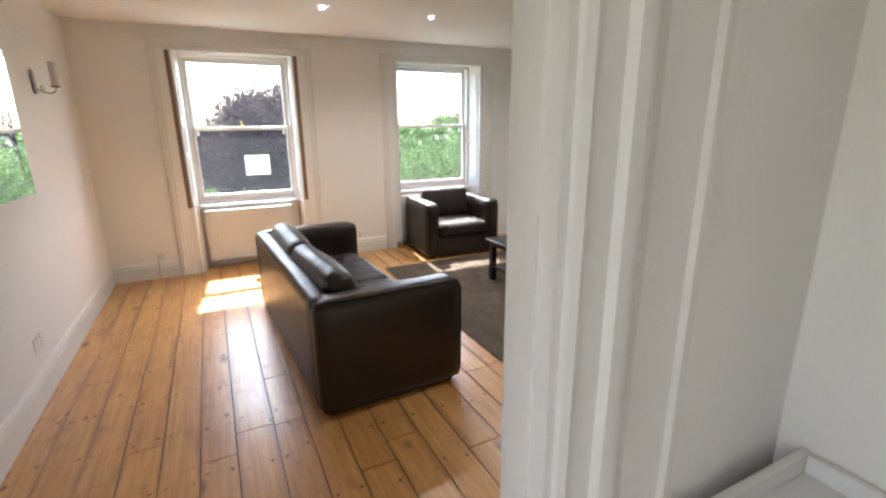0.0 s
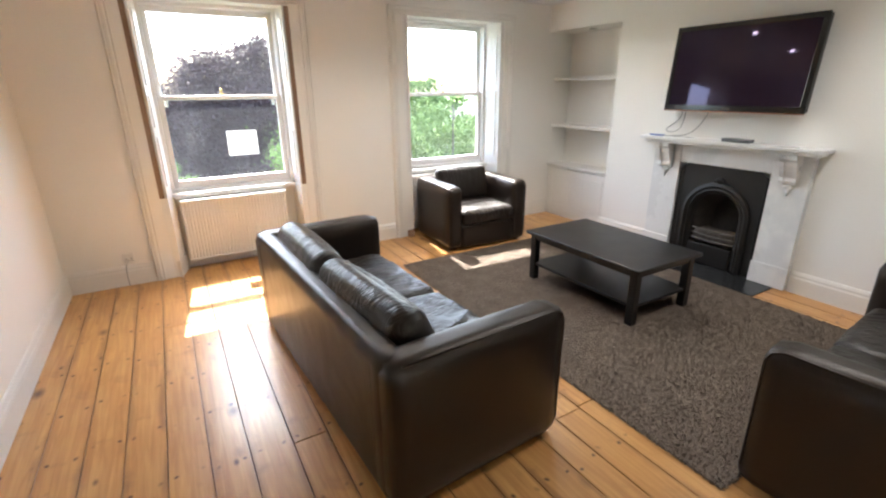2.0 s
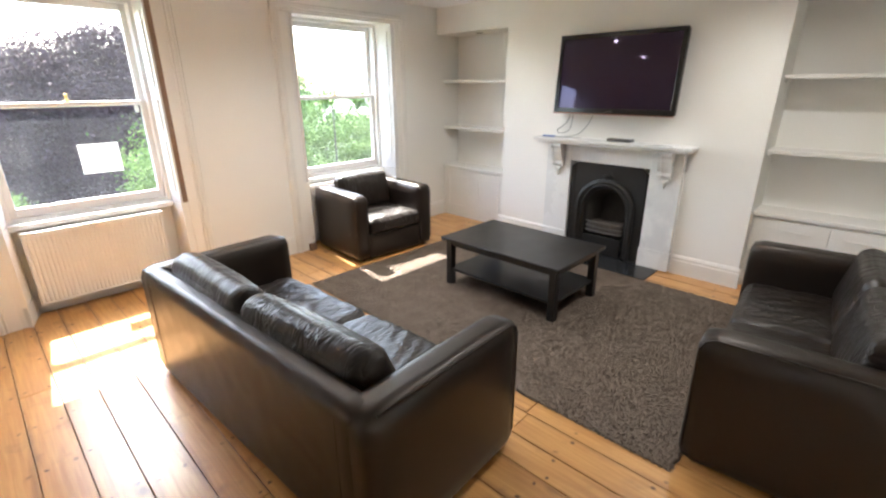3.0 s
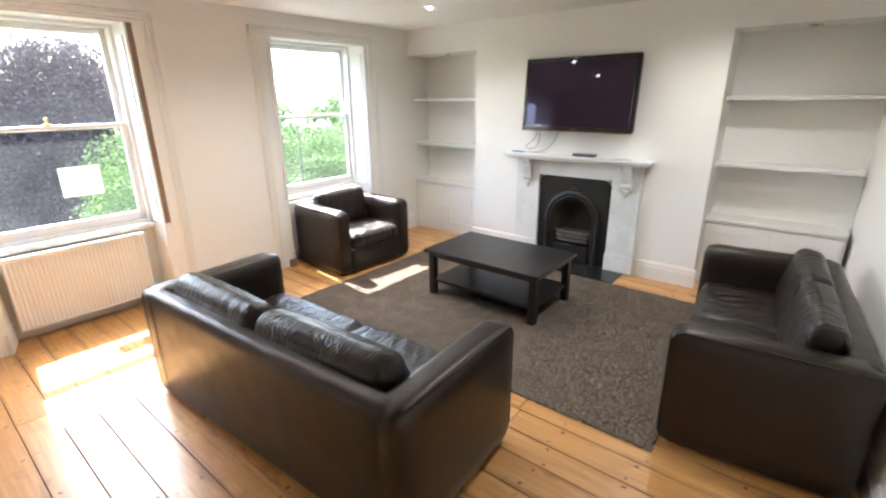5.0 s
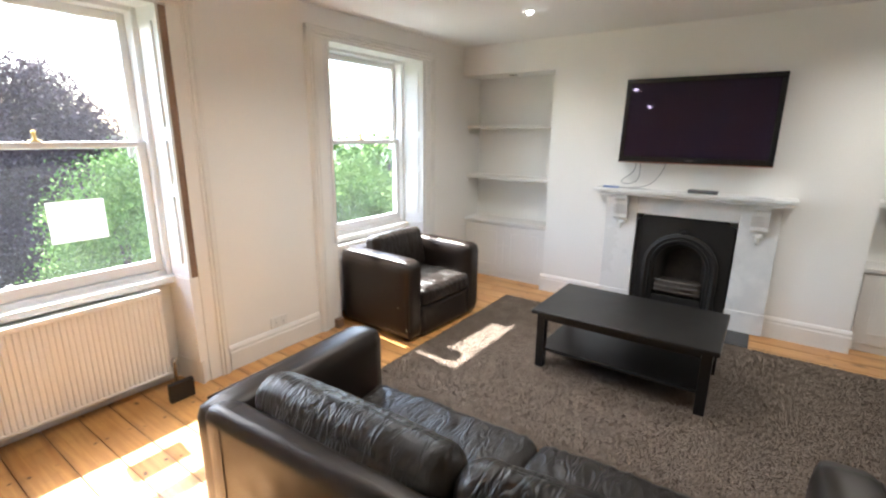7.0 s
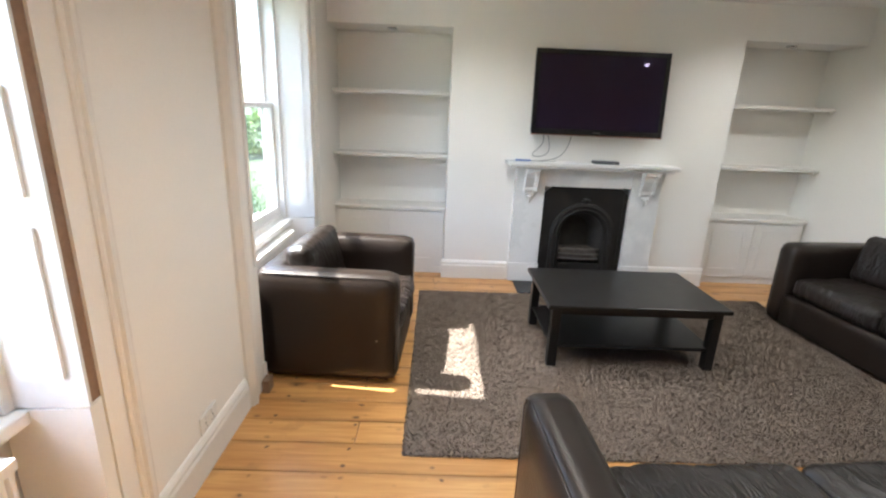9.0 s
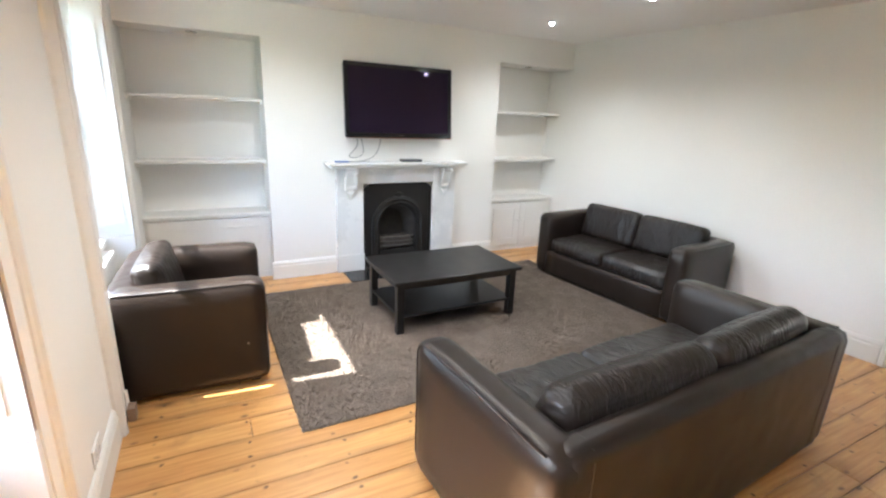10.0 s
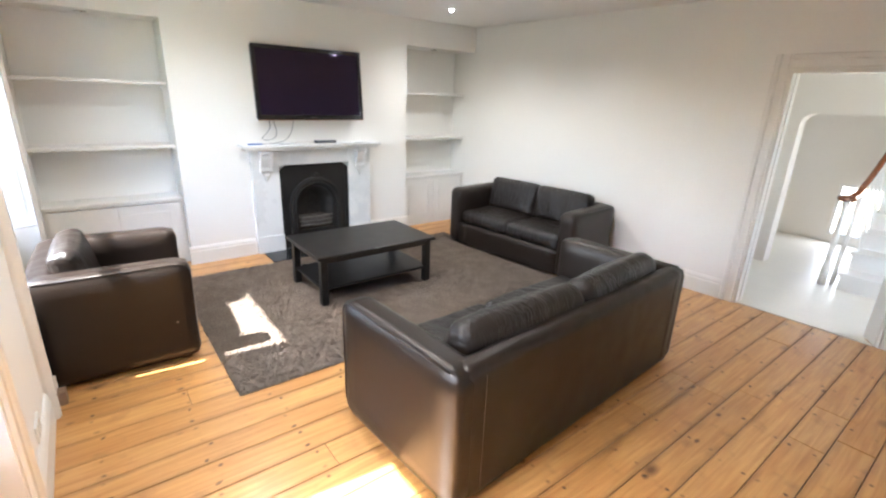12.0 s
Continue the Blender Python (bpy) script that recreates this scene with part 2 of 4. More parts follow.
def scuffed(m):
    """A few worn pale specks on the leather."""
    n, l = m.node_tree.nodes, m.node_tree.links
    b = n["Principled BSDF"]
    src = b.inputs["Base Color"].links[0].from_socket
    tc, cell, spread, rare, few, mix = (n.new(k) for k in ("ShaderNodeTexCoord", "ShaderNodeTexVoronoi", "ShaderNodeMapRange", "ShaderNodeMath", "ShaderNodeMath", "ShaderNodeMix"))
    cell.inputs["Scale"].default_value = 3.2
    spread.inputs[1].default_value, spread.inputs[2].default_value, spread.inputs[3].default_value, spread.inputs[4].default_value = 0.014, 0.034, 0.8, 0.0
    rare.operation, few.operation, mix.data_type = "GREATER_THAN", "MULTIPLY", "RGBA"
    rare.inputs[1].default_value = 0.7
    mix.inputs[7].default_value = (0.30, 0.26, 0.22, 1)
    l.new(tc.outputs["Object"], cell.inputs["Vector"]), l.new(cell.outputs["Distance"], spread.inputs[0]), l.new(cell.outputs["Color"], rare.inputs[0])
    l.new(spread.outputs[0], few.inputs[0]), l.new(rare.outputs[0], few.inputs[1]), l.new(few.outputs[0], mix.inputs[0])
    l.new(src, mix.inputs[6]), l.new(mix.outputs[2], b.inputs["Base Color"])


scuffed(LEATHER)
LEATHER.node_tree.nodes["Principled BSDF"].inputs["Specular Tint"].default_value = (1.0, 0.91, 0.84, 1)


def creased():
    """Soft leather that has been sat on: fine grain over long shallow creases."""
    m = mat("creased_leather", (0.0150, 0.0103, 0.0080), 0.34, vary=0.25, scale=5, grain=420, bump=0.10, spec=0.45)
    n, l = m.node_tree.nodes, m.node_tree.links
    b = n["Principled BSDF"]
    tc, mp = n.new("ShaderNodeTexCoord"), n.new("ShaderNodeMapping")
    mp.inputs["Scale"].default_value, mp.inputs["Rotation"].default_value = (1.0, 0.28, 0.35), (0, 0, radians(22))
    l.new(tc.outputs["Object"], mp.inputs["Vector"])
    crease = n.new("ShaderNodeTexNoise")
    crease.inputs["Scale"].default_value, crease.inputs["Detail"].default_value, crease.inputs["Distortion"].default_value = 22, 2.0, 1.0
    l.new(mp.outputs[0], crease.inputs["Vector"])

    def calc(op, x, y):
        q = n.new("ShaderNodeMath")
        q.operation = op
        for i, v in enumerate((x, y)):
            if isinstance(v, (int, float)):
                q.inputs[i].default_value = v
            elif v is not None:
                l.new(v, q.inputs[i])
        return q.outputs[0]
    ridge = calc("ABSOLUTE", calc("SUBTRACT", crease.outputs["Fac"], 0.5), None)
    ridge = calc("MINIMUM", calc("MULTIPLY", ridge, 7.0), 1.0)
    where = n.new("ShaderNodeTexNoise")
    where.inputs["Scale"].default_value = 3.5
    l.new(tc.outputs["Object"], where.inputs["Vector"])
    zone = n.new("ShaderNodeMapRange")
    zone.inputs[1].default_value, zone.inputs[2].default_value = 0.33, 0.55
    l.new(where.outputs["Fac"], zone.inputs[0])
    bp = n.new("ShaderNodeBump")
    bp.inputs["Strength"].default_value, bp.inputs["Distance"].default_value = 0.5, 0.011
    l.new(calc("MULTIPLY", ridge, zone.outputs[0]), bp.inputs["Height"])
    old = b.inputs["Normal"].links[0].from_node
    l.new(bp.outputs[0], old.inputs["Normal"])
    return m


SOFT_LEATHER = creased()
FEET = mat("dark_wood_feet", (0.03, 0.02, 0.015), 0.5)
BLACKWOOD = mat("black_brown_stained_wood", (0.010, 0.009, 0.0085), 0.36, vary=0.25, scale=8, grain=90, bump=0.04)
PILE = leafy("brown_rug_pile", (0.312, 0.250, 0.197), (0.380, 0.307, 0.245))
PILE.node_tree.nodes["Principled BSDF"].inputs["Roughness"].default_value = 0.95
pn, pl = PILE.node_tree.nodes, PILE.node_tree.links
brushed, shade = pn.new("ShaderNodeTexNoise"), pn.new("ShaderNodeMix")
brushed.inputs["Scale"].default_value, brushed.inputs["Detail"].default_value = 7.0, 3
pl.new(pn["Texture Coordinate"].outputs["Object"], brushed.inputs["Vector"])
lay = pn.new("ShaderNodeMapRange")
lay.inputs[1].default_value, lay.inputs[2].default_value, lay.inputs[3].default_value, lay.inputs[4].default_value = 0.38, 0.62, 0.0, 0.42
pl.new(brushed.outputs["Fac"], lay.inputs[0])
shade.data_type, shade.blend_type = "RGBA", "MULTIPLY"
shade.inputs[7].default_value = (0.45, 0.42, 0.40, 1)
src = pn["Principled BSDF"].inputs["Base Color"].links[0].from_socket
pl.new(lay.outputs[0], shade.inputs[0]), pl.new(src, shade.inputs[6]), pl.new(shade.outputs[2], pn["Principled BSDF"].inputs["Base Color"])
BACKING = mat("rug_backing", (0.20, 0.155, 0.125), 0.95, vary=0.2, grain=200, bump=0.3)
MARBLE = marble()
IRON = mat("black_cast_iron", (0.017, 0.015, 0.0135), 0.48, metal=0.2, vary=0.3, scale=9, grain=180, bump=0.12)
SOOT = mat("sooty_firebrick", (0.045, 0.038, 0.033), 0.9, vary=0.5, scale=12, grain=80, bump=0.4)
ASH = mat("grey_ash_and_coal", (0.075, 0.06, 0.05), 0.95, vary=0.6, scale=25, grain=90, bump=0.5)
STEEL = mat("worn_grate_steel", (0.13, 0.115, 0.10), 0.6, metal=0.5, vary=0.3, scale=20)
SLATE = mat("black_slate", (0.022, 0.023, 0.025), 0.22, vary=0.3, scale=6, grain=60, bump=0.05)
TVBLACK = mat("glossy_black_plastic", (0.008, 0.008, 0.009), 0.12, vary=0.1)
SCREEN = mat("dark_violet_screen_glass", (0.014, 0.009, 0.020), 0.04, vary=0.05, bump=0)
BRASS = mat("brass", (0.55, 0.36, 0.12), 0.3, metal=1.0, vary=0.15)
PEWTER = mat("aged_pewter", (0.28, 0.25, 0.22), 0.4, metal=0.9, vary=0.2)
CANDLE = mat("frosted_sconce_tube", (0.62, 0.58, 0.52), 0.5, vary=0.05)
PLASTIC = mat("white_plastic", (0.78, 0.77, 0.74), 0.35, vary=0.03)
GREYPLASTIC = mat("grey_plastic", (0.10, 0.105, 0.115), 0.4, vary=0.1)
BLUEPLASTIC = mat("blue_plastic", (0.12, 0.2, 0.42), 0.4, vary=0.1)
CABLE = mat("grey_cable", (0.35, 0.34, 0.33), 0.5, vary=0.1)
CHROME = mat("chrome", (0.7, 0.7, 0.7), 0.15, metal=1.0, vary=0.05, bump=0)
PAPER = mat("white_paper", (0.85, 0.85, 0.84), 0.8, vary=0.02)
pn, pl = PAPER.node_tree.nodes, PAPER.node_tree.links
thin, both = pn.new("ShaderNodeBsdfTranslucent"), pn.new("ShaderNodeMixShader")
thin.inputs[0].default_value = (0.8, 0.8, 0.78, 1)
both.inputs[0].default_value = 0.45
pl.new(pn["Principled BSDF"].outputs[0], both.inputs[1]), pl.new(thin.outputs[0], both.inputs[2])
pl.new(both.outputs[0], pn["Material Output"].inputs[0])
SCREEN.node_tree.nodes["Principled BSDF"].inputs["Specular Tint"].default_value = (0.80, 0.66, 1.0, 1)
GLASS = clear_glass()
MIRROR = mat("silvered_mirror", (0.9, 0.92, 0.91), 0.015, metal=1.0, vary=0.01, bump=0)
LAMP = glow("downlight_glow", (1.0, 0.97, 0.92), 4.5)
HALLWALL = mat("cream_landing_paint", (0.84, 0.805, 0.745), 0.75, vary=0.025, scale=1.5, grain=90, bump=0.04)
HALLFLOOR = mat("white_painted_boards", (0.74, 0.71, 0.63), 0.4, vary=0.05, scale=3, grain=40)
MAHOGANY = mat("polished_mahogany", (0.22, 0.075, 0.03), 0.25, vary=0.25, scale=10, grain=60, coat=0.4)
BEECH = leafy("copper_beech_leaves", (0.060, 0.036, 0.040), (0.100, 0.062, 0.064))
GREEN = leafy("green_leaves", (0.085, 0.140, 0.034), (0.200, 0.275, 0.080))
BARK = mat("bark", (0.09, 0.07, 0.055), 0.9, vary=0.3, bump=0.4)
GRASS = mat("grass", (0.035, 0.06, 0.015), 0.9, vary=0.3, scale=0.5, grain=9, bump=0.2)
STONE = mat("bath_stone", (0.45, 0.40, 0.31), 0.8, vary=0.15, scale=2)
ROOFTILE = mat("grey_roof_slate", (0.12, 0.12, 0.13), 0.7, vary=0.2)


# ---- helpers for meshes ----
def box(bm, x0, y0, z0, x1, y1, z1, bevel=0.0, seg=2):
    c = [bm.verts.new((x, y, z)) for z in (z0, z1) for y in (y0, y1) for x in (x0, x1)]
    fs = [bm.faces.new([c[i] for i in f]) for f in ((0, 2, 3, 1), (4, 5, 7, 6), (0, 1, 5, 4), (2, 6, 7, 3), (0, 4, 6, 2), (1, 3, 7, 5))]
    if bevel:
        edges = {e for f in fs for e in f.edges}
        bmesh.ops.bevel(bm, geom=list(edges), offset=bevel, segments=seg, profile=0.5, affect="EDGES")
    return bm


def B(*boxes, bevel=0.0, seg=2):
    bm = bmesh.new()
    for b in boxes:
        box(bm, *b, bevel=bevel, seg=seg)
    return bm


def prism(poly, z0, z1):
    """Upright prism over a plan outline."""
    bm = bmesh.new()
    lo, hi = [bm.verts.new((x, y, z0)) for x, y in poly], [bm.verts.new((x, y, z1)) for x, y in poly]
    k = len(poly)
    bm.faces.new(lo[::-1]), bm.faces.new(hi)
    for i in range(k):
        bm.faces.new((lo[i], lo[(i + 1) % k], hi[(i + 1) % k], hi[i]))
    bmesh.ops.recalc_face_normals(bm, faces=bm.faces)
    return bm


def sweep(bm, profile, a, b, up=(0, 0, 1)):
    """Profile (out, up) run straight from a to b; out is to the left of the way."""
    a, b, up = Vector(a), Vector(b), Vector(up)
    way = (b - a).normalized()
    out = up.cross(way)
    r = [[bm.verts.new(p + out * u + up * w) for u, w in profile] for p in (a, b)]
    k = len(profile)
    for i in range(k):
        bm.faces.new((r[0][i], r[0][(i + 1) % k], r[1][(i + 1) % k], r[1][i]))
    bm.faces.new(r[0][::-1]), bm.faces.new(r[1])
    return bm


def tube(bm, pts, rad, k=8):
    pts = [Vector(p) for p in pts]
    rads = rad if isinstance(rad, (list, tuple)) else [rad] * len(pts)
    rings = []
    ref = Vector((0.31, 0.17, 0.93))
    for i, p in enumerate(pts):
        d = (pts[min(i + 1, len(pts) - 1)] - pts[max(i - 1, 0)]).normalized()
        u = d.cross(ref).normalized()
        w = d.cross(u)
        rings.append([bm.verts.new(p + (u * math.cos(2 * math.pi * j / k) + w * math.sin(2 * math.pi * j / k)) * rads[i]) for j in range(k)])
    for r, s in zip(rings, rings[1:]):
        for j in range(k):
            bm.faces.new((r[j], r[(j + 1) % k], s[(j + 1) % k], s[j]))
    bm.faces.new(rings[0][::-1]), bm.faces.new(rings[-1])
    return bm


def lathe(bm, prof, centre, k=16):
    cx, cy, cz = centre
    rings = [[bm.verts.new((cx + r * math.cos(2 * math.pi * j / k), cy + r * math.sin(2 * math.pi * j / k), cz + z)) for j in range(k)] for r, z in prof]
    for a, b in zip(rings, rings[1:]):
        for j in range(k):
            bm.faces.new((a[j], a[(j + 1) % k], b[(j + 1) % k], b[j]))
    bm.faces.new(rings[0][::-1]), bm.faces.new(rings[-1])
    return bm


def soft_box(size, r, puff=(0, 0, 0), cuts=12, wrinkle=0.0, seed=0.0, freq=7.0, m=None):
    """A rounded, stuffed box with creases in its skin."""
    bm = bmesh.new()
    bmesh.ops.create_cube(bm, size=2)
    bmesh.ops.subdivide_edges(bm, edges=bm.edges[:], cuts=cuts, use_grid_fill=True)
    h = Vector(size) / 2
    for v in bm.verts:
        p = v.co.copy()
        q = Vector([p[i] * h[i] for i in range(3)])
        inner = Vector([max(-(h[i] - r), min(h[i] - r, q[i])) for i in range(3)])
        d = q - inner
        q2 = inner + d.normalized() * r if d.length > 1e-6 else q
        for i in range(3):
            j, k = (i + 1) % 3, (i + 2) % 3
            q2[i] += math.copysign(puff[i], p[i]) * (1 - p[j] ** 2) * (1 - p[k] ** 2) * abs(p[i])
        if wrinkle:
            bend = noise.noise(q2 * 3.0 + Vector((seed, 0, 0))) * 1.6
            nv = noise.noise(Vector((q2.x * freq * 2.4 + q2.y * freq * 0.9 + bend + seed, q2.y * freq * 0.5, q2.z * freq * 0.5 + seed * 3)))
            nv2 = noise.noise(Vector((q2.x * freq * 1.1 - q2.y * freq * 1.5 + seed, q2.y * freq + bend, q2.z * freq)))
            face = d.normalized() if d.length > 1e-6 else Vector([math.copysign(1.0, p[i]) if abs(p[i]) > 0.999 else 0.0 for i in range(3)])
            mask = 0.35 + 0.65 * max(0.0, min(1.0, 0.5 + 1.4 * noise.noise(q2 * 4.0 + Vector((seed * 2, 3, 1)))))
            q2 += face * wrinkle * mask * ((1 - 2.6 * min(0.38, abs(nv))) + 0.6 * nv2)
        v.co = q2
    if m is not None:
        bmesh.ops.transform(bm, matrix=m, verts=bm.verts)
    return bm


def part(name, bm, material, parent=None, label="", smooth=False):
    me = bpy.data.meshes.new(name)
    bmesh.ops.recalc_face_normals(bm, faces=bm.faces)
    if smooth:
        for f in bm.faces:
            f.smooth = True
    bm.to_mesh(me)
    bm.free()
    me.materials.append(material)
    ob = new(name, me)
    ob.parent = parent
    if label:
        ob["label"] = label
    return ob


def thing(name, label, category, group="", kind="", at=None):
    ob = new(name)
    tagged(ob, label, category, group, kind)
    if at is not None:
        ob.matrix_basis = at
    return ob


def structure(name, bm, material, label="", smooth=False):
    return tagged(part(name, bm, material, None, "", smooth), label, "", "", "structure")


# ---- structure ----
CZ, YW, XB, XA = 2.61, 4.98, 5.30, 5.70
T = 0.15
DX0, DX1, DTOP = 0.64, 1.656, 2.03
SPLAY = 0.09


def yb(x):
    """Inner face of the wall with the door, which runs slightly askew."""
    return 0.052 * (x - 1.2) - 0.02


W1 = dict(x0=0.868, x1=2.045, g0=0.985, g1=1.955)
W2 = dict(x0=3.31, x1=4.52, g0=3.385, g1=4.375)
OTOP, SILL = 2.385, 0.75

floor = structure("floor", B((-T, -0.16, -0.06, XA + T, YW + 0.3, -0.024)), SUB, "old honey-coloured pine floorboards with dark gaps")
structure("wall_west", B((-T, -0.3, -0.06, 0, YW + 0.31, CZ)), WALL, "plain warm white plaster wall")
bm = B((-T + 0.15, YW, -0.06, W1["x0"], YW + 0.31, CZ), (W1["x1"], YW, -0.06, W2["x0"], YW + 0.31, CZ), (W2["x1"], YW, -0.06, XA + T, YW + 0.31, CZ),
       (W1["x0"], YW, OTOP, W1["x1"], YW + 0.31, CZ), (W2["x0"], YW, OTOP, W2["x1"], YW + 0.31, CZ),
       (W1["x0"], YW + 0.22, -0.06, W1["x1"], YW + 0.31, SILL - 0.04), (W2["x0"], YW + 0.22, -0.06, W2["x1"], YW + 0.31, SILL - 0.04))
structure("wall_north", bm, WALL, "warm white plaster wall with two sash windows")
A1, A2 = (3.885, YW), (None, 1.285)
AH = 2.31
bm = B((XA, -0.1, -0.06, XA + T, YW, CZ), (XB, A2[1], -0.06, XA, 2.135, CZ), (XB, 2.95, -0.06, XA, A1[0], CZ), (XB, 2.135, 0.96, XA, 2.95, CZ), (XA - 0.06, 2.135, -0.06, XA, 2.95, 0.96),
       (XB, A1[0], AH, XA, YW, CZ))
hd = prism([(XB, yb(XB)), (XA, yb(XA)), (XA, A2[1]), (XB, A2[1])], AH, CZ)
me = bpy.data.meshes.new("tmp")
hd.to_mesh(me)
bm.from_mesh(me)
hd.free()
structure("wall_east", bm, WALL, "white chimney breast with shelved alcoves on both sides")


def back_piece(x0, x1, z0, z1):
    e = SPLAY if x1 == DX0 else 0.0
    return prism([(x0, yb(x0) - T), (x1 + e, yb(x1) - T), (x1, yb(x1)), (x0, yb(x0))], z0, z1)


bm = bmesh.new()
for x0, x1, z0, z1 in ((0, DX0, -0.06, CZ), (DX1, XA, -0.06, CZ), (DX0, DX1, DTOP, CZ)):
    p = back_piece(x0, x1, z0, z1)
    me = bpy.data.meshes.new("tmp")
    p.to_mesh(me)
    p.free()
    bm.from_mesh(me)
structure("wall_south", bm, WALL, "white plaster wall with a doorway to the landing")
structure("ceiling", B((-T, -0.3, CZ, XA + T, YW + 0.31, CZ + 0.12)), CEIL, "smooth white ceiling with downlights")

SK = [(0, 0), (0.022, 0), (0.022, 0.13), (0.016, 0.145), (0.018, 0.16), (0.008, 0.18), (0, 0.185)]


def skirting(a, b):
    structure("baseboard", sweep(bmesh.new(), SK, (*a, 0), (*b, 0)), SATIN, "off-white moulded skirting board")


skirting((0, YW), (0, 0.0))
skirting((0.65, YW), (0.022, YW))
skirting((3.09, YW), (2.265, YW))
skirting((5.39, YW), (4.75, YW))
skirting((XB, 3.26), (XB, A1[0] + 0.022))
skirting((XB, A2[1] - 0.022), (XB, 1.84))
skirting((DX1 + 0.125, yb(1.73)), (5.39, yb(5.39)))
skirting((0.022, yb(0)), (DX0 - 0.125, yb(0.65)))


# ---- door surround ----
def casing_profile(w, d):
    return [(0, 0), (d * 0.6, 0), (d * 0.8, w * 0.12), (d * 0.55, w * 0.2), (d * 0.55, w * 0.62), (d, w * 0.72), (d, w * 0.94), (d * 0.7, w), (0, w)]


def door_casing(y, side, w=0.12, d=0.028):
    """Architrave round the doorway; side +1 faces the room, -1 the landing."""
    bm = bmesh.new()
    pr = casing_profile(w, d)
    for x, s in ((DX0 + (SPLAY if side < 0 else 0.0), -1), (DX1, 1)):
        pts = [(x + s * b, y(x) + side * a) for a, b in pr]
        p = prism(pts, 0.0, DTOP + w)
        me = bpy.data.meshes.new("tmp")
        p.to_mesh(me)
        p.free()
        bm.from_mesh(me)
    q = [(a, b) for a, b in pr]
    r = []
    for x in (DX0, DX1):
        r.append([bm.verts.new((x, y(x) + side * a, DTOP + b)) for a, b in q])
    k = len(q)
    for i in range(k):
        bm.faces.new((r[0][i], r[0][(i + 1) % k], r[1][(i + 1) % k], r[1][i]))
    return bm


frame_thing = thing("door_1", "white painted door frame, doorway open to the landing", "door frame", kind="structure")
part("architrave", door_casing(yb, 1), SATIN, frame_thing)
part("architrave", door_casing(lambda x: yb(x) - T, -1, 0.15, 0.034), SATIN, frame_thing)
part("pilaster", prism([(DX1 + 0.151, -0.10), (DX1 + 0.40, -0.10), (DX1 + 0.40, -0.148), (DX1 + 0.37, -0.152), (DX1 + 0.355, -0.142), (DX1 + 0.24, -0.142), (DX1 + 0.225, -0.155), (DX1 + 0.205, -0.155), (DX1 + 0.195, -0.145), (DX1 + 0.151, -0.145)], 0.0, CZ), SATIN, frame_thing)
bm = bmesh.new()
for x0, x1, z0, z1 in ((DX1 - 0.022, DX1 + 0.003, 0, DTOP), (DX0, DX1, DTOP - 0.022, DTOP + 0.003)):
    p = prism([(x0, yb(x0) - T - 0.004), (x1, yb(x1) - T - 0.004), (x1, yb(x1) + 0.004), (x0, yb(x0) + 0.004)], z0, z1)
    me = bpy.data.meshes.new("tmp")
    p.to_mesh(me)
    p.free()
    bm.from_mesh(me)
part("lining", bm, SATIN, frame_thing)
part("lining", prism([(DX0 - 0.002, yb(DX0) + 0.004), (DX0 + SPLAY - 0.002, yb(DX0) - T - 0.004), (DX0 + SPLAY + 0.016, yb(DX0) - T - 0.004), (DX0 + 0.016, yb(DX0) + 0.004)], 0, DTOP), SATIN, frame_thing)
part("door_stop", B((DX1 - 0.031, -0.10, 0, DX1 - 0.022, -0.06, DTOP - 0.022)), SATIN, frame_thing)
part("threshold", prism([(DX0 + 0.02, -0.03), (DX0 + SPLAY + 0.02, -0.16), (DX1 - 0.024, -0.15), (DX1 - 0.024, -0.018)], 0.0005, 0.006), HALLFLOOR, frame_thing, "white painted threshold board")


